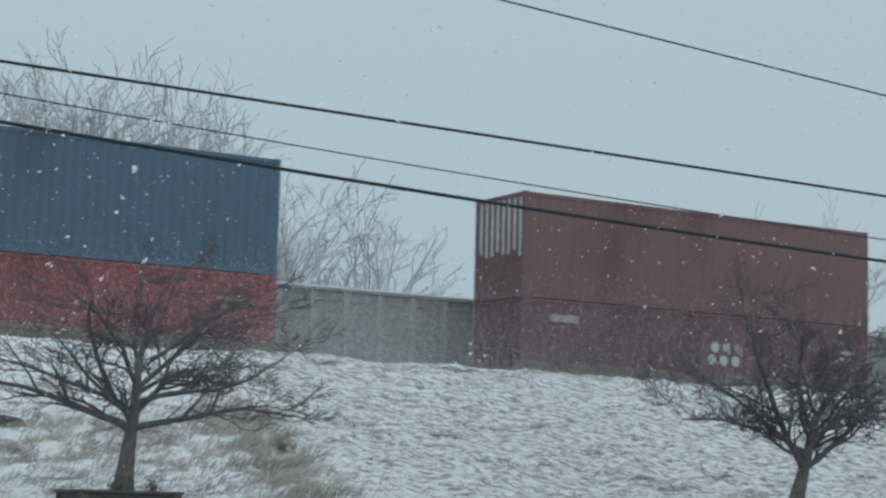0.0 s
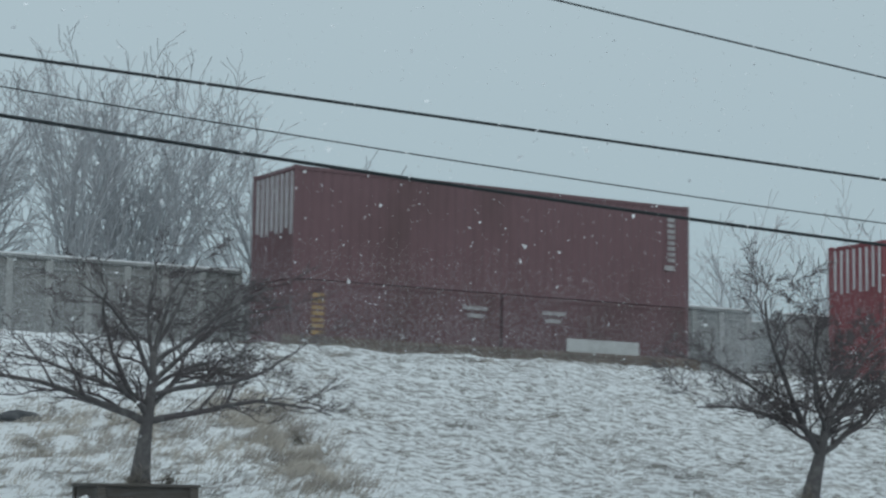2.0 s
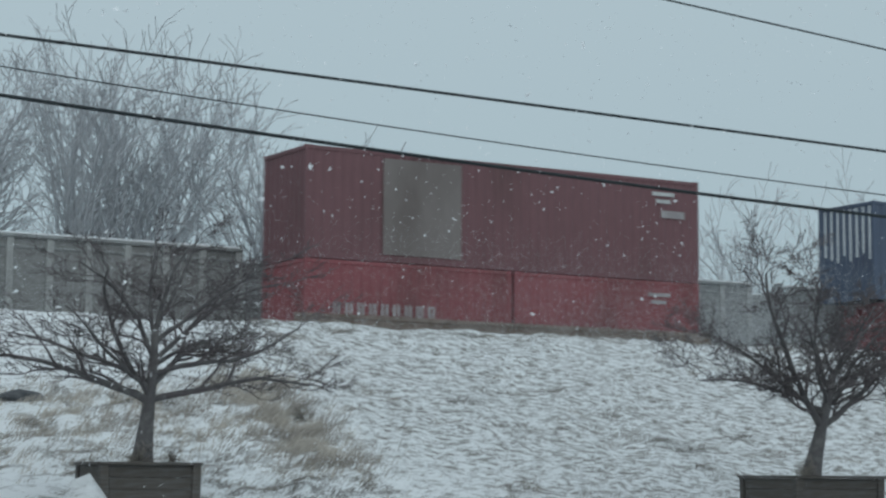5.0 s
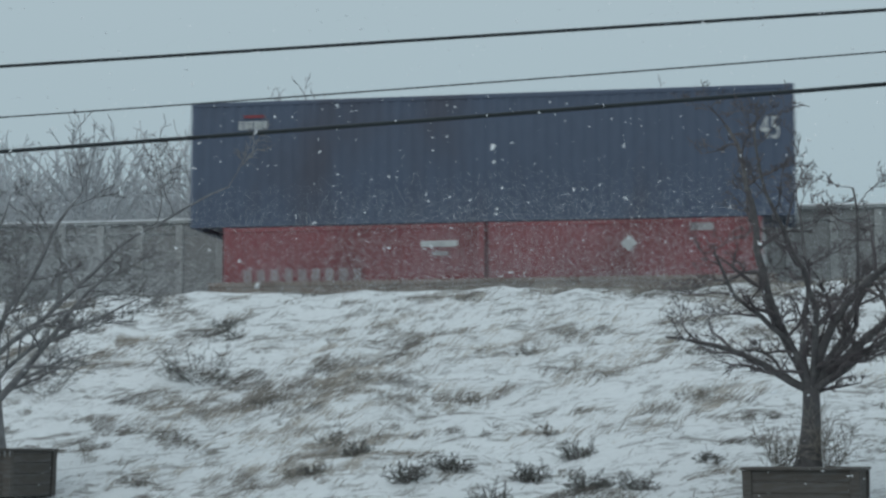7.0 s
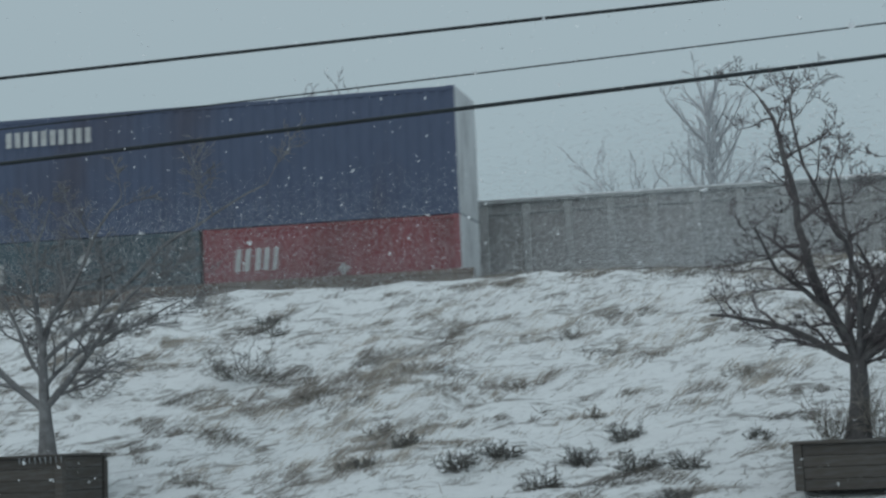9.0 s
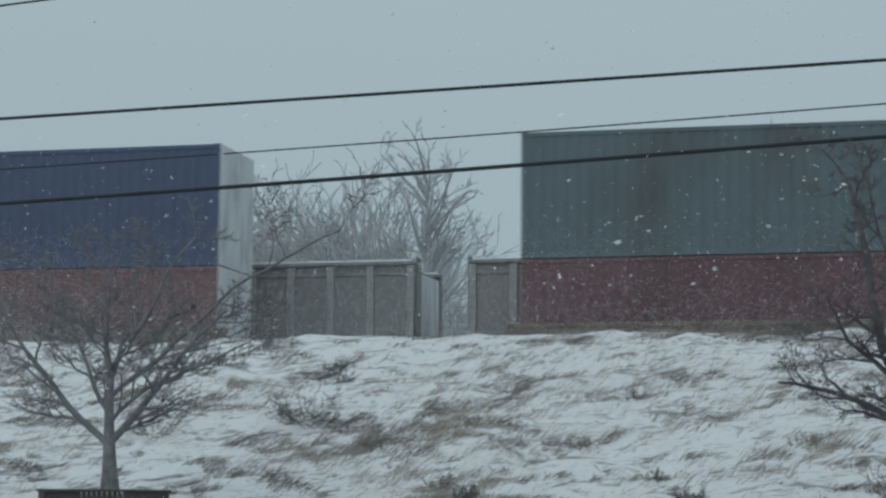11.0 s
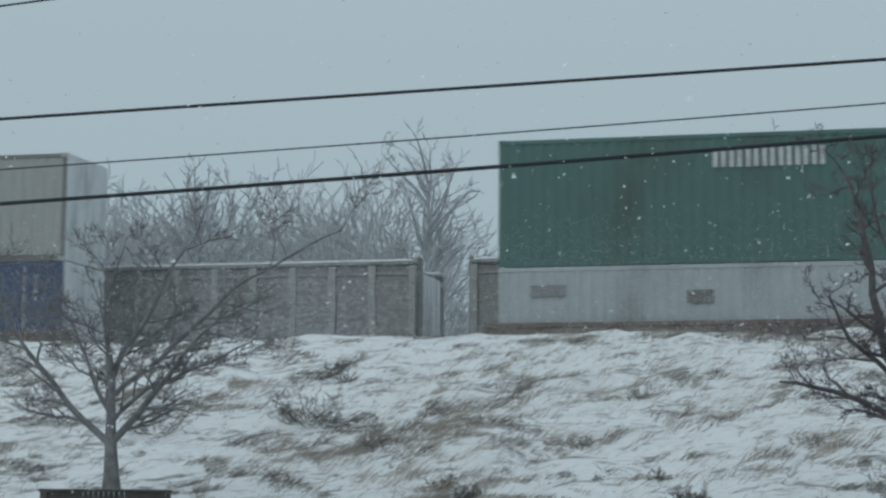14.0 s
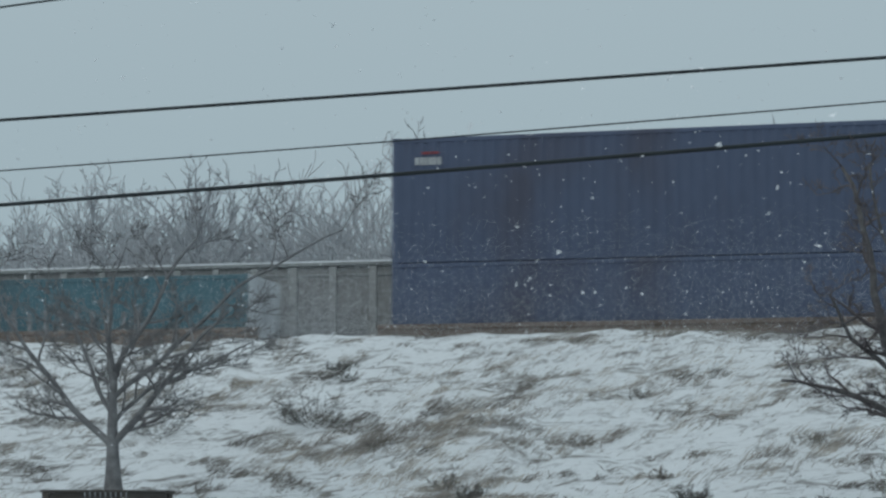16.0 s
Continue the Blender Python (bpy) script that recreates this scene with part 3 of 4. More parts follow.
s = stack(177.59, ["bright red", "bright red"], "navy blue", -0.19, 2.92, L45, over=0.79, snow_end=True)
word(s[2], 1.15, 2.25, 0.2, 0.2, 0.03, 3)
mark(s[2], "red_bar", 1.25, 2.52, 0.5, 0.07, RED_MARK)
mark(s[0], "code_bar", 4.6, 2.1, 0.85, 0.14, LETTER)
mark(s[0], "code_bar", 4.85, 1.9, 0.4, 0.1, FADED)
word(s[0], 0.5, 1.38, 0.16, 0.28, 0.16, 9, FADED)
plate(s[1], "painted_diamond", 3.15, 2.10, 0.19, LETTER, 4)
mark(s[1], "code_bar", 4.5, 2.35, 0.5, 0.16, FADED)
NUMBER_SIDE = s[2]
loads.append((177.59, s))

s = stack(200.98, ["bright red", "bright red"], None, -0.23)
for ob in s:
    mark(ob, "code_bar", 4.55, 2.2, 0.95, 0.16, LETTER)
    mark(ob, "code_bar", 4.85, 2.0, 0.45, 0.12, FADED)
    plate(ob, "painted_diamond", 2.45, 1.73, 0.19, LETTER, 4)
loads.append((200.98, s))

s = stack(224.47, ["dusky teal", "red"], "deep blue", -0.21, 2.93)
word(s[2], 0.45, 2.25, 0.3, 0.34, 0.04, 2, RED_MARK)
word(s[2], 1.35, 2.25, 0.36, 0.36, 0.08, 5)
mark(s[0], "white_panel", 0.75, 1.65, 0.45, 0.45, LETTER, "white square label")
plate(s[0], "painted_diamond", 3.24, 2.09, 0.17, LETTER, 4)
for dx, w in ((0.0, 0.13), (0.22, 0.13), (0.48, 0.12), (0.68, 0.12), (0.9, 0.11)):
    mark(s[1], "painted_bar", 0.75 + dx, 1.6, w, 0.52, LETTER, skew=0.12)
plate(s[1], "painted_diamond", 3.33, 1.53, 0.16, FADED, 4)
loads.append((224.47, s))

s = stack(247.95, ["orange", "red"], None, -0.19)
mark(s[0], "painted_square", 0.45, 1.36, 0.85, 0.45, DARK_MARK)
word(s[0], 3.0, 1.36, 0.2, 0.2, 0.12, 8, DARK_MARK)
word(s[1], 1.4, 1.36, 0.36, 0.42, 0.18, 7)
loads.append((247.95, s))

loads.append((271.5, stack(271.5, ["brown"], "deep blue", 0.0, snow_end=False)))
loads.append((290.9, stack(290.9, ["maroon"], "grey teal", 0.0)))

s = stack(310.45, ["maroon"], "dull red", 0.155, 2.905)
column(s[1], 0.9, 2.45, 0.24, 0.2, 0.07, 6)
loads.append((310.45, s))

s = stack(329.9, ["dull red"], "grey teal", 0.148, 2.89)
plate(s[1], "ring_emblem", 4.4, 1.54, 0.46, RED_MARK, 20, 0.3, "faded red ring emblem")
plate(s[1], "dark_emblem", 4.36, 1.62, 0.28, DARK_MARK, 12, 0.0, "", 0.3, 0.004)
plate(s[1], "white_emblem", 4.5, 1.48, 0.16, LETTER, 3, 0.0, "", 1.57, 0.009)
word(s[1], 5.15, 1.2, 0.72, 0.72, 0.3, 3)
mark(s[1], "painted_bar", 8.12, 1.2, 0.12, 0.12, LETTER)
mark(s[0], "white_panel", 0.72, 2.15, 0.3, 0.34, LETTER)
loads.append((329.9, s))

s = stack(349.3, ["deep blue"], "pale grey", 0.192, 2.617)
word(s[0], 0.4, 2.25, 0.2, 0.24, 0.04, 3)
column(s[0], 11.15, 2.5, 0.06, 0.42, 0.03, 4, FADED)
column(s[0], 11.45, 2.4, 0.06, 0.3, 0.03, 2, FADED)
loads.append((349.3, s))

s = stack(372.05, ["light grey"], "green", -0.194, 2.906)
word(s[1], 4.85, 2.13, 0.28, 0.42, 0.08, 7)
for dx, low in ((11.08, 1.25), (11.38, 1.8)):
    mark(s[1], "painted_line", dx, low, 0.05, 2.48 - low, FADED)
mark(s[1], "dark_panel", 11.22, 0.2, 0.66, 0.6, COLOURS["dusky teal"], "darker repaired square of the side", y=0.01)
mark(s[0], "code_bar", 0.75, 1.95, 0.8, 0.26, GONDOLA, "worn grey code patch")
mark(s[0], "code_bar", 4.25, 1.75, 0.6, 0.3, COLOURS["grey frame"], "worn grey patch")
loads.append((372.05, s))

s = stack(392.85, ["maroon", "orange"], None, -0.28)
mark(s[1], "painted_square", 0.45, 1.4, 0.7, 0.5, DARK_MARK)
word(s[1], 1.75, 1.4, 0.2, 0.3, 0.09, 6, DARK_MARK)
word(s[1], 3.75, 1.4, 0.2, 0.36, 0.09, 6, DARK_MARK)
loads.append((392.85, s))

s = stack(408.35, ["teal"], None, -0.2)
for i in range(10):
    mark(s[0], "painted_bar", 5.9 + i * 0.40, 1.38, 0.06, 0.42 + 0.08 * (i % 2), FADED)
loads.append((408.35, s))

s = stack(424.0, ["deep blue"], "deep blue", -0.05, 2.896)
word(s[1], 0.55, 2.25, 0.18, 0.18, 0.03, 3)
mark(s[1], "red_bar", 0.7, 2.5, 0.4, 0.06, RED_MARK)
loads.append((424.0, s))
loads.append((443.4, stack(443.4, ["red"], "brown")))

starts = [x for x, _ in loads]
for i, x in enumerate(starts):
    before = (x - starts[i - 1] - 12.192) / 2 if i else 3.5
    after = (starts[i + 1] - x - 12.192) / 2 if i + 1 < len(starts) else 3.5
    well_car(x, before - 0.3, after - 0.3)

# the number that can be read on the long container's upper right
text = bpy.data.curves.new("number", "FONT")
text.body, text.size, text.extrude = "45", 0.74, 0.004
text.materials.append(LETTER)
text_ob = new("number_tmp", text)
bpy.context.view_layer.update()
text_mesh = bpy.data.meshes.new_from_object(text_ob.evaluated_get(bpy.context.evaluated_depsgraph_get()))
text_mesh.name = "number"
bpy.data.objects.remove(text_ob)
part("painted_number", text_mesh, NUMBER_SIDE, "white painted number 45").matrix_basis = pose(12.96, -0.008, 1.70, 90) @ Matrix.Diagonal((0.62, 1, 1, 1))


# ---- standing gondolas on the far track ----
def gondola():
    car = tagged(new("gondola_car"), "grey ribbed steel coal gondola standing on the far track", "rail car", "standing gondolas")
    length, deep, top = 15.9, 3.0, 3.75
    for y, s_ in ((0.0, -1), (deep - 0.06, 1)):
        part("side_wall", box_mesh("side_wall", (0.1, y, 0.85), (length - 0.1, y + 0.06, top - 0.02), GONDOLA), car)
        part("top_chord", box_mesh("top_chord", (0.0, y - 0.09, top - 0.10), (length, y + 0.15, top), GONDOLA_TRIM, 0.03), car)
        part("side_belt", box_mesh("side_belt", (0.05, y - 0.03, top - 0.36), (length - 0.05, y + 0.09, top - 0.28), GONDOLA_TRIM, 0.015), car)
        part("side_sill", box_mesh("side_sill", (0.0, y - 0.06, 0.7), (length, y + 0.12, 0.95), GONDOLA_TRIM, 0.02), car)
        part("snow_cap", box_mesh("snow_cap", (0.1, y - 0.08, top), (length - 0.1, y + 0.14, top + 0.045), FLAKE, 0.015), car, "thin snow on the top chord")
        rib = shared("grib", lambda: box_mesh("rib", (-0.10, -0.07, 0.95), (0.10, 0.0, top - 0.10), RIB, 0.02))
        for i in range(16):
            r = part("rib", rib, car)
            r.location = (0.1 + i * (length - 0.2) / 15, y if s_ < 0 else y + 0.13, 0)
    part("caked_snow", box_mesh("caked_snow", (length - 0.098, 0.1, 1.0), (length - 0.075, deep - 0.1, top - 0.2), PACKED, 0.008), car, "snow packed on the end wall")
    for x in (0.1, length - 0.16):
        part("end_wall", box_mesh("end_wall", (x, 0.06, 0.85), (x + 0.06, deep - 0.06, top - 0.15), GONDOLA), car)
    part("floor", box_mesh("floor", (0.1, 0.06, 0.85), (length - 0.1, deep - 0.06, 0.95), GONDOLA), car)
    for x in (-0.02, length + 0.02):
        part("end_ladder", box_mesh("end_ladder", (x - 0.03, 0.1, 0.9), (x + 0.03, 0.5, top + 0.12), GONDOLA_TRIM, 0.01), car)
    for x in (2.2, length - 2.2):
        b = part("bogie", shared("bogie", bogie_frame), car, "two-axle bogie")
        b.location = (x, deep / 2, 0)
        for ax in (-0.85, 0.85):
            part("wheelset", shared("wheelset", wheelset), b).location = (ax, 0, 0.02)
    for x in (-0.35, length + 0.35):
        part("coupler", shared("gcoupler", lambda: box_mesh("coupler", (-0.4, -0.12, 0.75), (0.4, 0.12, 0.98), WHEEL, 0.04)), car).location = (x, deep / 2, 0)
    return car


first = gondola()
first.matrix_basis = pose(-10.87, FAR_Y, TRACK_Z)
for i in (-3, -2, -1, 1, 2, 3, 4):
    copy_thing(first, pose(-10.87 + 17.29 * i, FAR_Y, TRACK_Z))


# ---- trees ----
def grow(out, rng, p, way, length, radius, level, style):
    """One branch as tapered pieces, with its side branches. style: bend, the crookedness at each level; pull and slope, how fast
    a branch turns to which steepness; spread; kids for each joint by level; deepest level; thin, the least radius;
    twig, the share of its parent's length; longest, the most that a side branch may have; joints for each metre."""
    deepest = style["deepest"]
    n = max(4, int(5 + length * style["joints"])) if level < deepest else 3
    step = length / n
    a, d, r = p.copy(), way.normalized(), radius
    for i in range(n):
        bend = style["bend"] * (1 + 0.35 * level)
        d = d + Vector((rng.gauss(0, bend), rng.gauss(0, bend), rng.gauss(0, bend)))
        d.z += style["pull"] * (style["slope"] - d.z)
        d.normalize()
        b = a + d * step
        r2 = max(style["thin"], radius * (1 - 0.72 * (i + 1) / n))
        out.append((a, b, r, r2, level))
        if level < deepest and i >= (1 if level else 0):
            for _ in range(style["kids"][level]):
                if rng.random() < 0.85:
                    side = d.orthogonal()
                    side.rotate(Matrix.Rotation(rng.uniform(0, 6.283), 3, d))
                    side.normalize()
                    turn = (d * rng.uniform(0.5, 0.95) + side * style["spread"]).normalized()
                    if turn.z < 0.02:
                        turn.z = 0.02 + 0.4 * abs(turn.z)
                    share = style["twig"] * rng.uniform(0.7, 1.25)
                    grow(out, rng, b, turn, min(style["longest"], length * share * (1 - 0.35 * i / n)), max(style["thin"], r2 * 0.62), level + 1, style)
        a, r = b, r2


def manner(bend=0.11, pull=0.05, slope=0.4, spread=0.75, kids=(1, 1, 1), deepest=3, thin=0.005, twig=0.5, longest=9.0, joints=2.2):
    return dict(bend=bend, pull=pull, slope=slope, spread=spread, kids=kids, deepest=deepest, thin=thin, twig=twig, longest=longest, joints=joints)


def tree(name, label, seed, base, trunk, limbs, style, mats, category="tree", group=""):
    """A bare tree. trunk: its top and radii; limbs: (height, direction, length, radius)."""
    rng = random.Random(seed)
    thing = tagged(new(name), label, category, group)
    top, r0, r1 = trunk
    stem, pieces = [], 6
    for i in range(pieces):
        f, g = i / pieces, (i + 1) / pieces
        flare = 1 + 0.5 * (1 - f) ** 4
        wob = lambda q: Vector((0.05 * math.sin(q * 4 + seed), 0, 0)) * top.length * 0.25
        stem.append((top * f + wob(f), top * g + wob(g), (r0 + (r1 - r0) * f) * flare, (r0 + (r1 - r0) * g) * (1 + 0.5 * (1 - g) ** 4)))
    part("trunk", chain("trunk", stem, mats[0]), thing)
    twigs = []
    for h, way, length, radius in limbs:
        out = []
        start = top * h + Vector((0.05 * math.sin(h * 4 + seed), 0, 0)) * top.length * 0.25
        grow(out, rng, start, Vector(way), length, radius, 0, style)
        part("limb", chain("limb", [o[:4] for o in out if o[4] == 0], mats[0]), thing)
        twigs += [o[:4] for o in out if o[4] > 0]
    part("crown", tubes("crown", twigs, mats[1]), thing, "bare twigs")
    thing.location = base
    return thing


def planter(x, y, top, wide, turn, high=0.66, icy=False):
    box = tagged(new("tree_planter"), "dark weathered timber planter box with snow round it", "planter", "planters at the car park edge")
    half = wide / 2
    for i in range(4):
        z, row = -high + i * high / 4, 0.985 + 0.015 * i / 3
        for sx, sy in ((0, -1), (0, 1), (-1, 0), (1, 0)):
            lx, ly = (wide * row, 0.05) if sy else (0.05, wide * row)
            me = shared(("board", round(lx, 2), round(ly, 2)), lambda: box_mesh("board", (-lx / 2, -ly / 2, 0.002), (lx / 2, ly / 2, high / 4 - 0.002), BOX_WOOD, 0.005))
            part("board", me, box).location = (sx * half * row, sy * half * row, z)
    for sx in (-1, 1):
        for sy in (-1, 1):
            bm = bmesh.new()
            add_box(bm, (-0.06, -0.06, -high), (0.06, 0.06, -0.002), 0.01)
            for v in bm.verts:
                if v.co.z < -0.3:
                    v.co.x -= sx * half * 0.015
                    v.co.y -= sy * half * 0.015
            part("corner_post", bm_mesh("corner_post", bm, BOX_WOOD), box).location = (sx * half, sy * half, 0)
    def cap():
        bm = bmesh.new()
        for a, b in (((-half - 0.08, -half - 0.08), (half + 0.08, -half + 0.05)), ((-half - 0.08, half - 0.05), (half + 0.08, half + 0.08)),
                     ((-half - 0.08, -half + 0.05), (-half + 0.05, half - 0.05)), ((half - 0.05, -half + 0.05), (half + 0.08, half - 0.05))):
            add_box(bm, (*a, 0.0), (*b, 0.04), 0.006)
        return bm_mesh("cap_rail", bm, BOX_WOOD)
    part("cap_rail", cap(), box)
    for i in range(9 if icy else 0):
        part("icicle", shared("icicle", lambda: tubes("icicle", [(Vector((0, 0, 0)), Vector((0.004, 0, -0.09)), 0.011, 0.004)], ICE)), box).location = (half - 0.62 + i * 0.085, -half - 0.085, 0.002)
    part("soil", box_mesh("soil", (-half + 0.03, -half + 0.03, -0.2), (half - 0.03, half - 0.03, -0.06), SOIL, 0.02), box, "frozen soil with snow")
    box.matrix_basis = pose(x, y, top, 0, 0, turn)
    return box


TURN = math.degrees(math.atan(-0.115))
planter(10.47, 26.0, 1.42, 1.28, TURN)
planter(20.75, 23.95, 1.30, 1.48, TURN)
planter(0.0, 27.0, 1.13, 1.38, TURN, 0.6)
planter(-11.86, 28.1, 1.40, 1.3, TURN, 0.66, True)

NEAR = (BARK, TWIG)
G = "bare trees in planters"
tree("bare_tree", "low spreading bare tree with dark layered twigs in a planter", 11, (10.55, 26.0, 1.34), (Vector((0.12, 0, 1.95)), 0.125, 0.05),
     [(0.49, (-0.9, 0.1, 0.5), 2.3, 0.06), (0.50, (0.95, -0.1, 0.34), 2.4, 0.052), (0.53, (-0.62, -0.3, 0.85), 2.1, 0.046), (0.6, (0.75, 0.3, 0.66), 2.4, 0.046),
      (0.68, (0.85, -0.35, 0.5), 2.3, 0.042), (0.62, (-0.75, 0.45, 0.55), 2.2, 0.04), (0.78, (0.7, 0.1, 0.7), 2.4, 0.04), (0.8, (-0.55, -0.1, 0.85), 1.9, 0.038),
      (0.9, (0.55, -0.4, 0.75), 2.0, 0.036), (0.95, (-0.35, 0.35, 0.95), 1.6, 0.034), (1.0, (0.1, 0.1, 1), 1.4, 0.034), (1.0, (0.5, 0.2, 0.85), 1.7, 0.032),
      (0.74, (0.9, 0.5, 0.4), 2.2, 0.038), (0.58, (-0.9, -0.4, 0.3), 2.0, 0.036)],
     manner(0.13, 0.10, 0.10, 0.7, (1, 2, 1), 3, 0.0048, 0.48, 1.0), NEAR, group=G)
tree("bare_tree", "spreading bare tree with a low dense crown in a planter", 23, (20.75, 23.95, 1.22), (Vector((0.45, 0, 1.7)), 0.12, 0.055),
     [(0.51, (-0.8, 0.1, 0.62), 2.7, 0.06), (0.52, (0.85, -0.1, 0.52), 2.6, 0.055), (0.6, (-0.65, 0.4, 0.72), 2.3, 0.045), (0.6, (0.7, 0.4, 0.65), 2.2, 0.045),
      (0.72, (-0.6, -0.4, 0.72), 2.0, 0.04), (0.75, (0.65, -0.3, 0.7), 1.9, 0.04), (0.85, (-0.5, 0.1, 0.85), 1.7, 0.036), (0.9, (0.5, 0.2, 0.85), 1.6, 0.036),
      (1.0, (-0.1, 0.2, 1), 1.3, 0.034), (1.0, (0.3, -0.2, 0.95), 1.3, 0.032), (0.66, (-0.9, -0.2, 0.38), 2.3, 0.038), (0.66, (0.9, 0.2, 0.32), 2.2, 0.038)],
     manner(0.13, 0.07, 0.36, 0.75, (1, 2, 2), 3, 0.0050, 0.48, 1.0), NEAR, group=G)
tree("bare_tree", "tall bare tree with crooked dark limbs in a planter", 37, (0.02, 27.0, 1.10), (Vector((0.06, 0, 1.1)), 0.14, 0.11),
     [(0.97, (-0.8, 0.1, 0.6), 2.1, 0.06), (1.0, (-0.30, 0.15, 1.0), 3.8, 0.08), (1.0, (0.10, -0.2, 1), 3.9, 0.068), (0.98, (0.66, 0.0, 0.9), 3.7, 0.074),
      (0.9, (0.97, 0.1, 0.06), 0.7, 0.03), (1.0, (-0.55, -0.3, 0.9), 2.5, 0.052), (1.0, (0.45, 0.4, 0.95), 3.5, 0.052), (1.0, (-0.1, 0.45, 1.0), 3.6, 0.048),
      (1.0, (0.32, -0.25, 1.0), 3.8, 0.05), (0.96, (0.9, -0.2, 0.45), 3.0, 0.055), (0.97, (0.85, 0.3, 0.6), 3.0, 0.05)],
     manner(0.15, 0.03, 0.75, 0.85, (1, 2, 2), 3, 0.0050, 0.4, 0.85), NEAR, group=G)
tree("bare_tree", "open bare tree with haze-paled bark and two long forking limbs in a planter", 52, (-11.8, 28.1, 1.33), (Vector((0.0, 0, 1.75)), 0.115, 0.06),
     [(0.44, (-0.79, 0.05, 0.64), 3.1, 0.06), (0.45, (0.8, 0.05, 0.64), 2.8, 0.062), (1.0, (0.18, 0.1, 1), 2.5, 0.052), (0.85, (-0.25, 0.2, 1), 2.2, 0.038),
      (0.85, (0.78, -0.1, 0.62), 4.3, 0.042), (0.7, (-0.5, 0.3, 0.95), 2.3, 0.038), (1.0, (-0.12, -0.3, 1), 2.1, 0.038), (0.62, (0.6, 0.4, 0.62), 2.6, 0.038)],
     manner(0.11, 0.04, 0.55, 0.75, (1, 2, 2), 3, 0.0048, 0.45, 1.0), (VEILED_BARK, VEILED_TWIG), group=G)

# barks with the distance haze already in the colour
FAR = (HAZY_BARK, HAZY_TWIG)


def far_tree(name, label, seed, x, y, tall, wide, group="", dense=(1, 1), limbs_n=9, thick=0.15, spread=0.42, leader=0.52):
    """A pale bare tree; leader: the share of its height that the one straight trunk reaches."""
    rng = random.Random(seed)
    limbs = []
    tall *= 0.9
    for i in range(limbs_n):
        a = rng.uniform(0, 6.283)
        h = rng.uniform(0.3, 1.0)
        reach = tall * (1.02 - leader * h) * rng.uniform(0.75, 1.0) if leader < 0.6 else tall * (0.46 - 0.26 * h) * rng.uniform(0.7, 1.1)
        limbs.append((h, (math.cos(a) * wide, math.sin(a) * wide * 0.6, 1.0), reach, 0.36 * thick))
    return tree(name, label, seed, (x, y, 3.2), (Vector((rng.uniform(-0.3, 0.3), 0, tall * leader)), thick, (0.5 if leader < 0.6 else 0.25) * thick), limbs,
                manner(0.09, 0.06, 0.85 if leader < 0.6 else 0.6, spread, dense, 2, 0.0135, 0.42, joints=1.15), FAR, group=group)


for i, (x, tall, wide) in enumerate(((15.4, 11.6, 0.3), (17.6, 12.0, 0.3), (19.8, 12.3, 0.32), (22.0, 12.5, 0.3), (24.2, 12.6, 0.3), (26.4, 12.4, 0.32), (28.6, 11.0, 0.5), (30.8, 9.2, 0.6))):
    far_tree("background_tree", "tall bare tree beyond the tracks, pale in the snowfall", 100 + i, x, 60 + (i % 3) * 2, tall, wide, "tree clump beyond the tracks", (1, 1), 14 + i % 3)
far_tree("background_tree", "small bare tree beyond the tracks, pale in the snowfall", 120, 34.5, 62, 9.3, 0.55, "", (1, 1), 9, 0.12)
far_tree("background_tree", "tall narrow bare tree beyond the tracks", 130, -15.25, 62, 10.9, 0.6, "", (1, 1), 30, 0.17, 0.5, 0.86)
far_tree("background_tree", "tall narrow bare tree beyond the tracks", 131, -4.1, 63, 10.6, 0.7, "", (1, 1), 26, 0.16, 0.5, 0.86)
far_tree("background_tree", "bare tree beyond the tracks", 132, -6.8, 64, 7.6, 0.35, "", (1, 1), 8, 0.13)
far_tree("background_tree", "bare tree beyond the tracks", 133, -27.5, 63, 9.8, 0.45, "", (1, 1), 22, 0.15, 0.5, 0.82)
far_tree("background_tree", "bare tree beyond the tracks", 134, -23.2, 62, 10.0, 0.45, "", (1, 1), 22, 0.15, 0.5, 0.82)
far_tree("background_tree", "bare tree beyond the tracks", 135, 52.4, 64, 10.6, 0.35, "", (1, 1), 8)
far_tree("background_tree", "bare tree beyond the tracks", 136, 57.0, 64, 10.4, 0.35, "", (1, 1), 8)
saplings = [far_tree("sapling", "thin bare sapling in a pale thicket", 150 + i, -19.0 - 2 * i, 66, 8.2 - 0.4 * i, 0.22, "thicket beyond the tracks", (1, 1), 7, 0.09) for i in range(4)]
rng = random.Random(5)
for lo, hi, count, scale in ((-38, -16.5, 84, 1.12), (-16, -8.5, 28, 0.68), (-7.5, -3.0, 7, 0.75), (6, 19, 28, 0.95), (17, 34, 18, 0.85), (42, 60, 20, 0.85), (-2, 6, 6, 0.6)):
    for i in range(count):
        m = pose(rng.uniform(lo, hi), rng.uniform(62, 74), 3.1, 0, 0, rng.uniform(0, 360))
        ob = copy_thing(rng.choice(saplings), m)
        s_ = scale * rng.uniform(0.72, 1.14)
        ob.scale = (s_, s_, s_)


# ---- pole and cables ----
POLE_FOOT, POLE_TOP = Vector((7.98, 25.0, 0.1)), Vector((6.88, 25.0, 10.6))


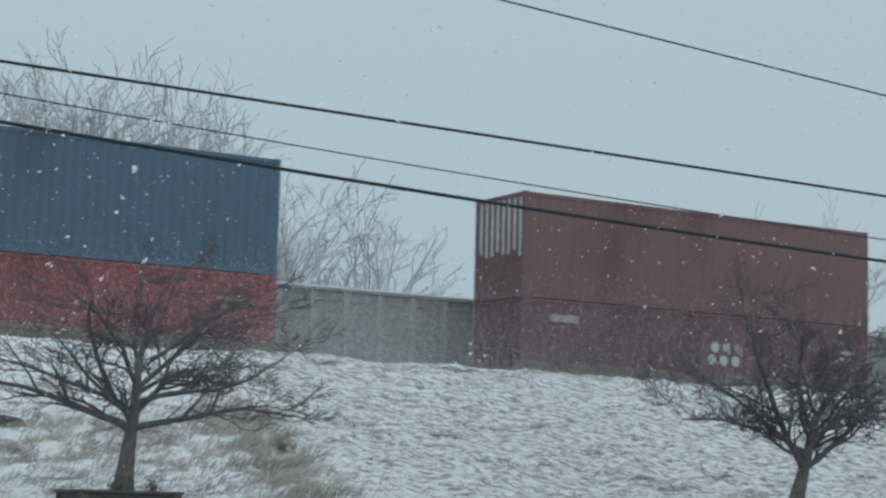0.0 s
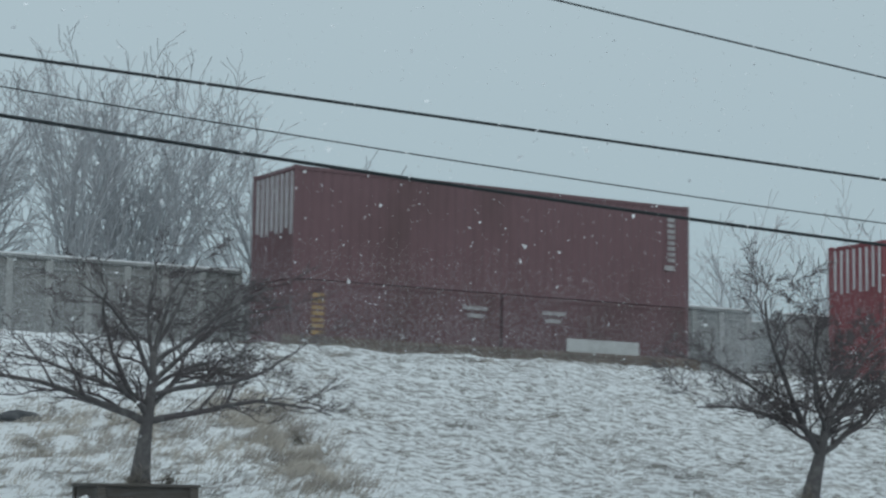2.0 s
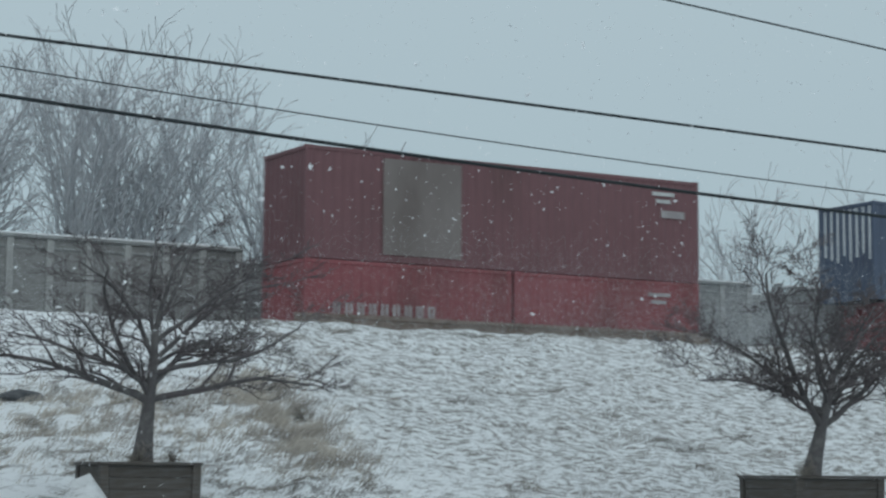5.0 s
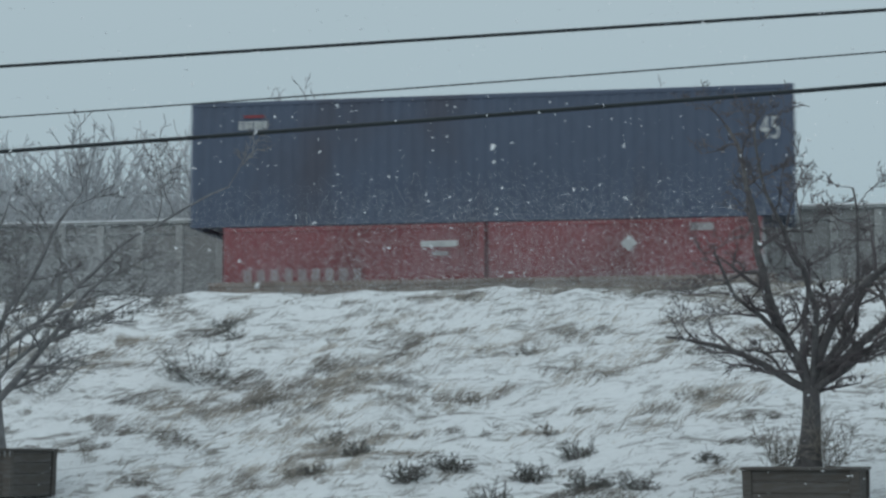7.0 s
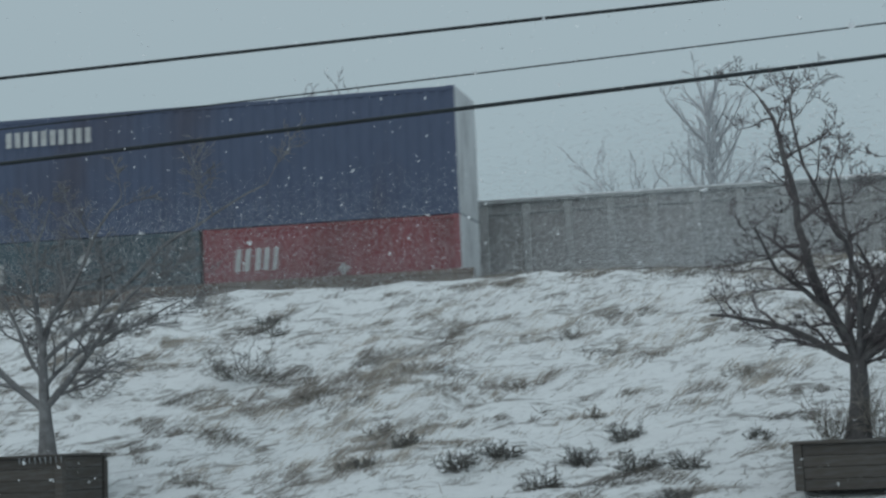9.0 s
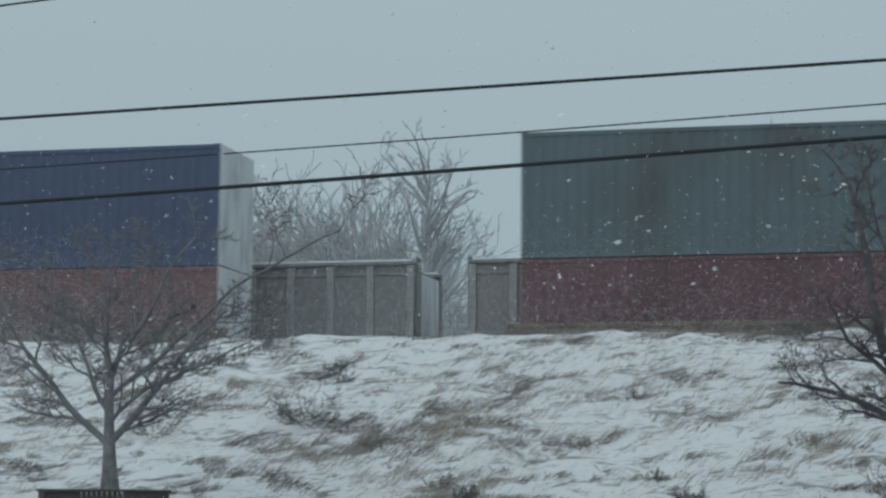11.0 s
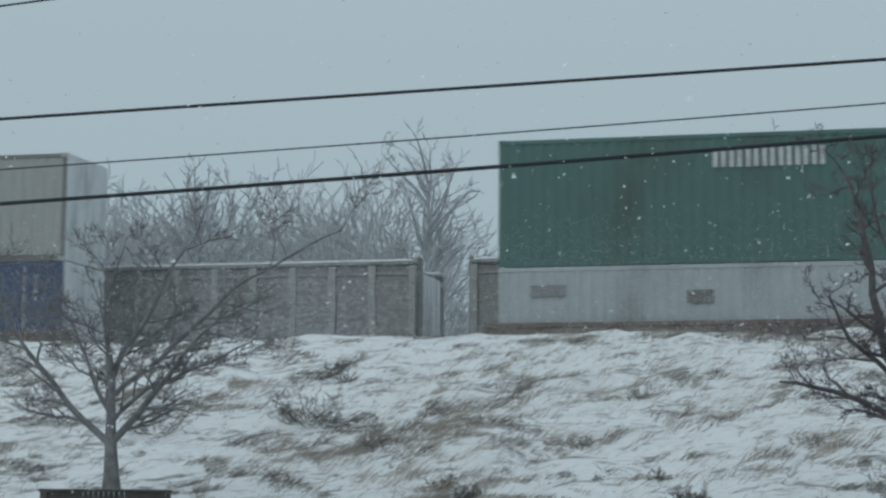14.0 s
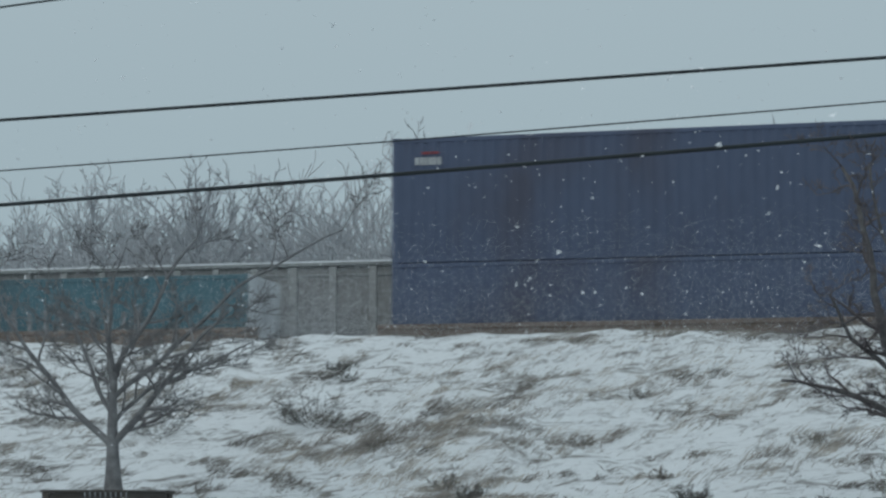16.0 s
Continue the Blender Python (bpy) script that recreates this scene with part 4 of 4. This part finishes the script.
def utility_pole():
    pole = tagged(new("utility_pole"), "leaning weathered grey wooden utility pole", "utility pole")
    n = 10
    way = POLE_TOP - POLE_FOOT
    part("shaft", tubes("shaft", [(way * (i / n), way * ((i + 1) / n), 0.185 - 0.06 * i / n, 0.185 - 0.06 * (i + 1) / n) for i in range(n)], POLE_WOOD), pole)
    for z, r in ((6.17, 0.17), (6.57, 0.17), (6.95, 0.165), (7.85, 0.16)):
        f = (z - 0.1) / way.z
        bm = bmesh.new()
        bmesh.ops.create_cone(bm, cap_ends=True, segments=14, radius1=r, radius2=r, depth=0.09, matrix=Matrix.Translation(way * f))
        add_box(bm, (way.x * f - 0.05, -0.26, way.z * f - 0.05), (way.x * f + 0.05, -0.12, way.z * f + 0.05), 0.01)
        part("clamp_band", bm_mesh("clamp_band", bm, CABLE), pole, "black cable clamp band")
    for dx in (0.12, 0.3):
        f = (7.85 - 0.1) / way.z
        a = way * f + Vector((0.14 if dx > 0.2 else -0.14, -0.12, 0))
        part("riser_cable", tubes("riser_cable", [(a, a + Vector((dx * 0.5, 0, 0.55)), 0.02, 0.02), (a + Vector((dx * 0.5, 0, 0.55)), a + Vector((dx + 0.1, 0.02, 1.5)), 0.02, 0.02)],
                                          CABLE), pole)
    pole.location = POLE_FOOT


utility_pole()


def cable(label, z, radius, left, right):
    """A cable hung at the pole; left and right: (slope, bend) of its sag on each side."""
    f = (z - POLE_FOOT.z) / (POLE_TOP - POLE_FOOT).z
    x0 = (POLE_FOOT + (POLE_TOP - POLE_FOOT) * f).x
    pts = []
    for i in range(-48, 49):
        s_ = abs(i) * 1.0
        a, b = left if i < 0 else right
        pts.append(Vector((x0 + i, 25.0 - 0.2, z - a * s_ + b * s_ * s_)))
    ob = new("overhead_cable", pipe("overhead_cable", pts, radius, CABLE))
    tagged(ob, label, "cable", "cables on the pole")


cable("thick black cable sagging from the utility pole", 6.94, 0.022, (0.0275, 0.0001), (0.012, 0.0))
cable("thin grey wire sagging from the utility pole", 6.55, 0.010, (0.0513, 0.0005), (0.05, 0.001))
cable("thick black cable sagging low from the utility pole", 6.17, 0.027, (0.054, 0.0004), (0.0468, 0.00085))
cable("black wire from the top of the utility pole", 9.45, 0.015, (0.074, 0.0), (0.059, 0.0))


# ---- grass, weeds and debris on the bank ----
# patches of longer grass: centre, spread along and across the wind, blades, blade length
PATCHES = ((15.7, 33.5, 0.35, 0.3, 900, 0.45), (15.4, 32.3, 0.3, 0.35, 900, 0.5), (15.2, 31.2, 0.3, 0.4, 900, 0.5), (14.95, 30.1, 0.3, 0.4, 900, 0.5), (14.65, 28.8, 0.3, 0.4, 800, 0.45),
           (12.9, 32.5, 0.8, 0.4, 700, 0.35), (11.7, 32.3, 0.7, 0.35, 500, 0.35), (11.8, 31.1, 0.7, 0.35, 500, 0.35), (13.6, 31.2, 0.6, 0.4, 500, 0.35), (10.6, 30.0, 0.8, 0.5, 600, 0.3), (12.4, 29.6, 0.8, 0.5, 700, 0.3), (9.6, 31.6, 0.8, 0.4, 500, 0.3),
           (-9.8, 32.6, 0.6, 0.22, 1500, 0.5), (-8.5, 33.4, 0.6, 0.2, 1100, 0.45), (-8.2, 31.2, 0.5, 0.2, 900, 0.4), (-7.3, 30.3, 0.5, 0.2, 900, 0.4),
           (-7.6, 29.4, 0.5, 0.18, 900, 0.4), (-8.3, 28.9, 0.4, 0.16, 600, 0.35), (-6.0, 32.5, 0.6, 0.2, 1000, 0.4), (-8.4, 34.7, 0.5, 0.25, 900, 0.35),
           (-5.5, 35.6, 0.8, 0.3, 1000, 0.35), (-4.5, 36.0, 0.7, 0.3, 900, 0.35), (-3.4, 34.0, 0.6, 0.25, 800, 0.35), (-2.1, 31.5, 0.6, 0.2, 900, 0.4), (-4.2, 31.0, 0.3, 0.14, 500, 0.3),
           (-10.0, 29.2, 0.4, 0.16, 500, 0.35), (-7.4, 34.5, 0.6, 0.25, 900, 0.35), (-9.3, 32.5, 0.75, 0.22, 1500, 0.55),
           (-8.1, 31.9, 0.5, 0.2, 700, 0.45), (-5.4, 32.6, 0.6, 0.16, 900, 0.4), (-7.2, 30.6, 0.55, 0.14, 800, 0.4), (-7.2, 28.9, 0.5, 0.18, 900, 0.4),
           (-1.7, 32.1, 0.6, 0.18, 800, 0.45), (-7.4, 33.6, 0.5, 0.3, 900, 0.4), (-4.9, 35.2, 0.7, 0.3, 900, 0.35), (-2.4, 35.6, 0.8, 0.4, 900, 0.4),
           (-0.8, 34.6, 0.5, 0.3, 700, 0.4), (-8.6, 36.2, 0.8, 0.3, 900, 0.35), (-6.4, 37.2, 0.9, 0.3, 900, 0.35), (1.8, 33.6, 0.8, 0.3, 900, 0.4),
           (4.4, 34.6, 0.8, 0.3, 800, 0.4), (-12.5, 35.0, 0.7, 0.3, 700, 0.4), (-14.6, 33.4, 0.6, 0.3, 600, 0.4))


def grass():
    """Thin dead blades, combed flat by the wind in streaks."""
    rng = np.random.default_rng(8)
    verts, faces = [], []
    made, tries = 0, 0
    while made < 120000 and tries < 520000:
        tries += 1
        x = rng.uniform(-24, 34)
        t0 = toe(x)
        y = rng.uniform(t0 + 1.4, CREST + 0.5)
        streak = 0.7 * noise.noise((x * 0.3, y * 0.35, 1.0)) + noise.noise((x * 0.8 - y * 0.5, y * 1.5 + x * 0.35, 3.0)) + 0.5 * noise.noise((x * 2.2 - y, y * 3.2 + x, 7.0))
        edge = 0.31 if x < 9 else 0.52
        if 10.5 < x < 15.2 and y < 34:
            edge = 0.02
        if y > CREST - 1.2:
            edge -= 0.16
        if -6 < x < 1 and y < 32.5:
            edge += 0.2
        keep = 1.0 / (1.0 + math.exp(-(streak - edge) * 22))
        if rng.random() > keep and rng.random() > 0.012:
            continue
        z = height(x, y) - 0.008
        size = rng.uniform(0.08, 0.26) * (1.0 if x < 9 else 0.75)
        tilt = radians(rng.uniform(3, 26))
        tall, lean = size * math.sin(tilt), size * math.cos(tilt)
        a = rng.normal(0.28, 0.3) if rng.random() < 0.85 else rng.uniform(0, 6.28)
        w = rng.uniform(0.004, 0.010)
        dx, dy = math.cos(a) * lean, math.sin(a) * lean
        rise = height(x + dx, y + dy) - 0.008 - z
        k = len(verts)
        verts += [(x - w, y, z), (x + w, y, z), (x + dx * 0.5 + w * 0.7, y + dy * 0.5, z + rise * 0.5 + tall * 0.75), (x + dx * 0.5 - w * 0.7, y + dy * 0.5, z + rise * 0.5 + tall * 0.75),
                  (x + dx, y + dy, z + rise + tall)]
        faces += [(k, k + 1, k + 2, k + 3), (k + 3, k + 2, k + 4)]
        made += 1
    tagged(new("dry_grass", mesh_of("dry_grass", verts, faces, GRASS)), "wind-flattened tan grass poking through snow", "grass", kind="stuff")
    verts, faces = [], []
    for cx, cy, along, across, count, size in PATCHES:
        for _ in range(int(count * (0.6 if cx < 5 else 2.0))):
            u, v = rng.normal(0, along * 1.25), rng.normal(0, across * 1.5)
            x, y = cx + u * 0.85 - v * 0.5, cy + u * 0.5 + v * 0.85
            if noise.noise((x * 2.6 - y * 1.5, y * 4.5 + x, 4.0)) < 0.0:
                continue
            z = height(x, y) - 0.01
            tall, lean = size * rng.uniform(0.06, 0.34 if cx < 5 else 0.5), size * rng.uniform(0.4, 1.0)
            a, w = rng.normal(0.3, 0.4), rng.uniform(0.004, 0.009)
            dx, dy = math.cos(a) * lean, math.sin(a) * lean
            rise = height(x + dx, y + dy) - 0.01 - z
            k = len(verts)
            verts += [(x - w, y, z), (x + w, y, z), (x + dx * 0.45 + w * 0.7, y + dy * 0.45, z + rise * 0.45 + tall * 0.8),
                      (x + dx * 0.45 - w * 0.7, y + dy * 0.45, z + rise * 0.45 + tall * 0.8), (x + dx, y + dy, z + rise + tall)]
            faces += [(k, k + 1, k + 2, k + 3), (k + 3, k + 2, k + 4)]
    tagged(new("long_grass", mesh_of("long_grass", verts, faces, LONG_GRASS)), "patches of long pale dead grass bent by the wind", "grass", kind="stuff")


grass()


def weed(name, label, seed, x, y, tall, wide, stems, mat=None, group="", flat=0.35, z=None):
    rng = random.Random(seed)
    out, sprig = [], manner(0.16, 0.0, 0.0, 0.8, (1, 1), 2, 0.0042, 0.5)
    for _ in range(stems):
        a = rng.uniform(0, 6.283)
        grow(out, rng, Vector((rng.gauss(0, 0.05) * wide, rng.gauss(0, 0.05), -0.05)), Vector((math.cos(a) * wide, math.sin(a) * wide * 0.6, rng.uniform(flat, 1.0))), tall * rng.uniform(0.6, 1.1),
             0.0065, 0, sprig)
    ob = new(name, tubes(name, [o[:4] for o in out], mat or WEED))
    ob.location = (x, y, height(x, y) if z is None else z)
    return tagged(ob, label, "weed", group)


for i, (x, y, tall) in enumerate(((-5.11, 29.1, 0.42), (-5.64, 28.5, 0.45), (-4.34, 27.8, 0.42), (-3.9, 28.8, 0.42), (-3.35, 29.8, 0.42), (-3.0, 28.0, 0.45), (-2.27, 28.1, 0.38),
                                  (-2.42, 26.6, 0.36), (-6.75, 30.0, 0.4), (-1.4, 29.2, 0.25), (-7.2, 28.9, 0.25))):
    weed("weed_clump", "dark dead weed clump in the snow", 300 + i, x, y, tall * 0.8, 1.0, 30, group="weeds at the foot of the bank")
weed("shrub", "dark round shrub near the crest of the bank", 330, -10.78, 36.6, 0.32, 1.0, 20, flat=0.2)
weed("shrub", "dark shrub near the crest of the bank", 331, -10.5, 35.8, 0.36, 1.0, 12, flat=0.2)
weed("brushwood", "dark fallen branches on the snowy bank", 332, -10.45, 33.8, 0.8, 1.4, 14, flat=0.1)
weed("brushwood", "dark fallen twigs on the snowy bank", 333, -13.2, 33.5, 0.6, 1.2, 9, flat=0.1)
for i, (x, y, tall, w) in enumerate(((-5.5, 32.6, 0.5, 1.5), (-7.3, 30.6, 0.7, 1.5), (-1.75, 32.1, 0.6, 1.4), (-9.0, 32.6, 0.6, 1.5), (-7.3, 33.4, 0.5, 1.5), (-4.9, 35.1, 0.45, 1.2), (-4.0, 31.0, 0.4, 0.6),
                                     (-7.2, 28.8, 0.6, 1.5), (-9.9, 29.0, 0.4, 1.3), (16.0, 33.0, 0.5, 1.0), (15.0, 33.6, 0.5, 1.0), (12.8, 32.6, 0.4, 1.0), (15.7, 31.4, 0.45, 1.0),
                                     (17.2, 34.0, 0.4, 1.2), (6.7, 33.4, 0.4, 1.2), (8.8, 35.6, 0.4, 1.3))):
    weed("grass_tuft", "tan dead grass tuft bent by the wind", 350 + i, x, y, tall * 0.6, w, 12, GRASS, "grass tufts on the bank", 0.12)


for i, (x, y, z, tall) in enumerate(((0.3, 26.9, 1.08, 0.75), (-0.35, 26.8, 1.08, 0.6), (10.4, 25.8, 1.34, 0.35), (10.95, 25.9, 1.34, 0.32), (20.5, 23.8, 1.22, 0.35))):
    weed("dead_weed", "thin dead weed standing in a planter", 400 + i, x, y, tall, 0.22, 14, GRASS, "dead weeds in planters", 0.9, z)


def rock(x, y, size, seed):
    bm = bmesh.new()
    bmesh.ops.create_icosphere(bm, subdivisions=3, radius=1)
    for v in bm.verts:
        k = 1 + 0.35 * noise.noise(v.co * 1.3 + Vector((seed, 0, 0)))
        v.co = Vector((v.co.x * size * k, v.co.y * size * 0.6 * k, max(-0.2, v.co.z) * size * 0.42 * k))
    ob = new("rock", bm_mesh("rock", bm, STONE))
    ob.location = (x, y, height(x, y) - 0.03)
    tagged(ob, "dark rock half buried in snow on the bank", "rock", "rocks on the bank")


for i, (x, y, s_) in enumerate(((11.05, 32.55, 0.46), (8.1, 32.9, 0.42), (10.05, 33.9, 0.3), (9.0, 32.6, 0.22))):
    rock(x, y, s_, i * 3.7)


# ---- falling snow ----
FLURRIES = []


def flurry(seed, count, speed, near, far, small, large):
    """Flakes that drift through the view during the clip, as one rigid cloud."""
    rng = np.random.default_rng(seed)
    v = np.array(speed)
    verts, faces = [], []
    for _ in range(count):
        y = near + (far - near) * rng.random() ** 0.6
        az = radians(rng.uniform(-46, 30))
        p = np.array((-math.tan(az) * y, y, 1.3 + y * rng.uniform(-0.08, 0.32))) - v * rng.uniform(-1.0, 17.0)
        r = rng.uniform(small, large)
        k = len(verts)
        q = rng.normal(size=(4, 3))
        q = q / np.linalg.norm(q, axis=1)[:, None] * r
        verts += [tuple(p + w) for w in q]
        faces += [(k, k + 1, k + 2), (k, k + 2, k + 3), (k, k + 3, k + 1), (k + 1, k + 3, k + 2)]
    ob = tagged(new("falling_snow", mesh_of("falling_snow", verts, faces, FLAKE)), "white snowflakes drifting on the wind", "snow", kind="stuff")
    FLURRIES.append((ob, speed))


flurry(1, 13000, (-3.2, -0.5, -1.3), 5, 24, 0.006, 0.019)
flurry(2, 9000, (-5.0, 0.6, -1.7), 6, 30, 0.007, 0.022)
flurry(3, 14000, (-4.0, 0.0, -1.5), 24, 42, 0.008, 0.02)


def drift(label, seed, count, speed, x_lo, x_hi, y_lo, y_hi, z_lo, z_hi, fall, size, lumps):
    """Fine snow in the air as one rigid cloud of specks, thinning upwards, gathered in lumps along the line."""
    rng = np.random.default_rng(seed)
    middle, half = (x_lo + x_hi) / 2, (x_hi - x_lo) / 2
    x = middle + half * (rng.uniform(-1, 1, count * 3) if x_hi - x_lo > 60 else rng.normal(0, 0.42, count * 3))
    z = z_lo + (z_hi - z_lo) * rng.random(count * 3) ** fall * rng.random(count * 3) ** 0.7
    y = rng.uniform(y_lo, y_hi, count * 3)
    lump = np.sin(x * 0.21 + seed) + np.sin(x * 0.093 + 1.7 * seed) + 0.7 * np.sin(x * 0.47 + 0.6 * z)
    keep = rng.random(count * 3) < 1 / (1 + np.exp(-lumps * lump))
    p = np.stack([x, y, z], 1)[keep][:count]
    n = len(p)
    corner = rng.normal(size=(n, 3, 3))
    corner = corner / np.linalg.norm(corner, axis=2)[:, :, None] * (size * rng.uniform(0.5, 1.3, (n, 1, 1)))
    me = bpy.data.meshes.new("blowing_snow")
    me.vertices.add(3 * n)
    me.vertices.foreach_set("co", (p[:, None, :] + corner).astype(np.float32).ravel())
    me.loops.add(3 * n)
    me.loops.foreach_set("vertex_index", np.arange(3 * n, dtype=np.int32))
    me.polygons.add(n)
    me.polygons.foreach_set("loop_start", np.arange(0, 3 * n, 3, dtype=np.int32))
    me.materials.append(MIST)
    me.update()
    me.validate()
    ob = tagged(new("blowing_snow", me), label, "snow", kind="stuff")
    FLURRIES.append((ob, speed))


drift("fine snow whirled up beside the train", 21, 420000, (-4.0, 0, 0), -30, 75, 42.8, 43.85, 4.3, 7.8, 1.0, 0.0125, 0.9)
drift("cloud of fine snow whirled up by the train", 23, 270000, (-15.0, 0, 0), 164, 188, 42.2, 43.8, 4.3, 7.8, 1.2, 0.0175, 0.3)
drift("cloud of fine snow hanging beside the near track", 25, 110000, (-4.0, 0, 0), 5, 33, 42.2, 43.8, 4.3, 7.4, 0.9, 0.0130, 0.4)
# the eddies that the train drags along in its gaps: start of the gap, its length, specks, top
for gap, (x, wide, count, top) in enumerate(((21.6, 7.2, 34000, 8.6), (41.0, 11.4, 26000, 7.5), (88.3, 7.2, 60000, 9.2), (107.7, 7.4, 22000, 7.5), (170.3, 7.2, 55000, 8.8), (191.5, 9.5, 22000, 7.0), (213.2, 11.2, 26000, 7.4),
                                             (236.7, 12.0, 120000, 9.2), (260.2, 11.2, 40000, 8.0), (322.6, 7.2, 46000, 8.6), (342.1, 7.2, 52000, 8.8), (361.5, 10.4, 46000, 8.6),
                                             (384.3, 8.5, 36000, 7.8), (405.0, 3.3, 14000, 7.0), (420.5, 3.4, 20000, 7.4))):
    drift("eddy of fine snow dragged along by the train", 40 + gap, count, (-SPEED, 0, 0), x - 1.0, x + wide, 44.3, 46.4, 4.1, top, 0.9, 0.0205, 0.0)


def motions():
    for ob, x0, y, z in MOVERS:
        walk(ob, [(t, pose(x0 - SPEED * t, y, z)) for t in range(17)])
    for ob, v in FLURRIES:
        walk(ob, [(t, pose(v[0] * t, v[1] * t, v[2] * t)) for t in range(0, 17, 2)])


motions()
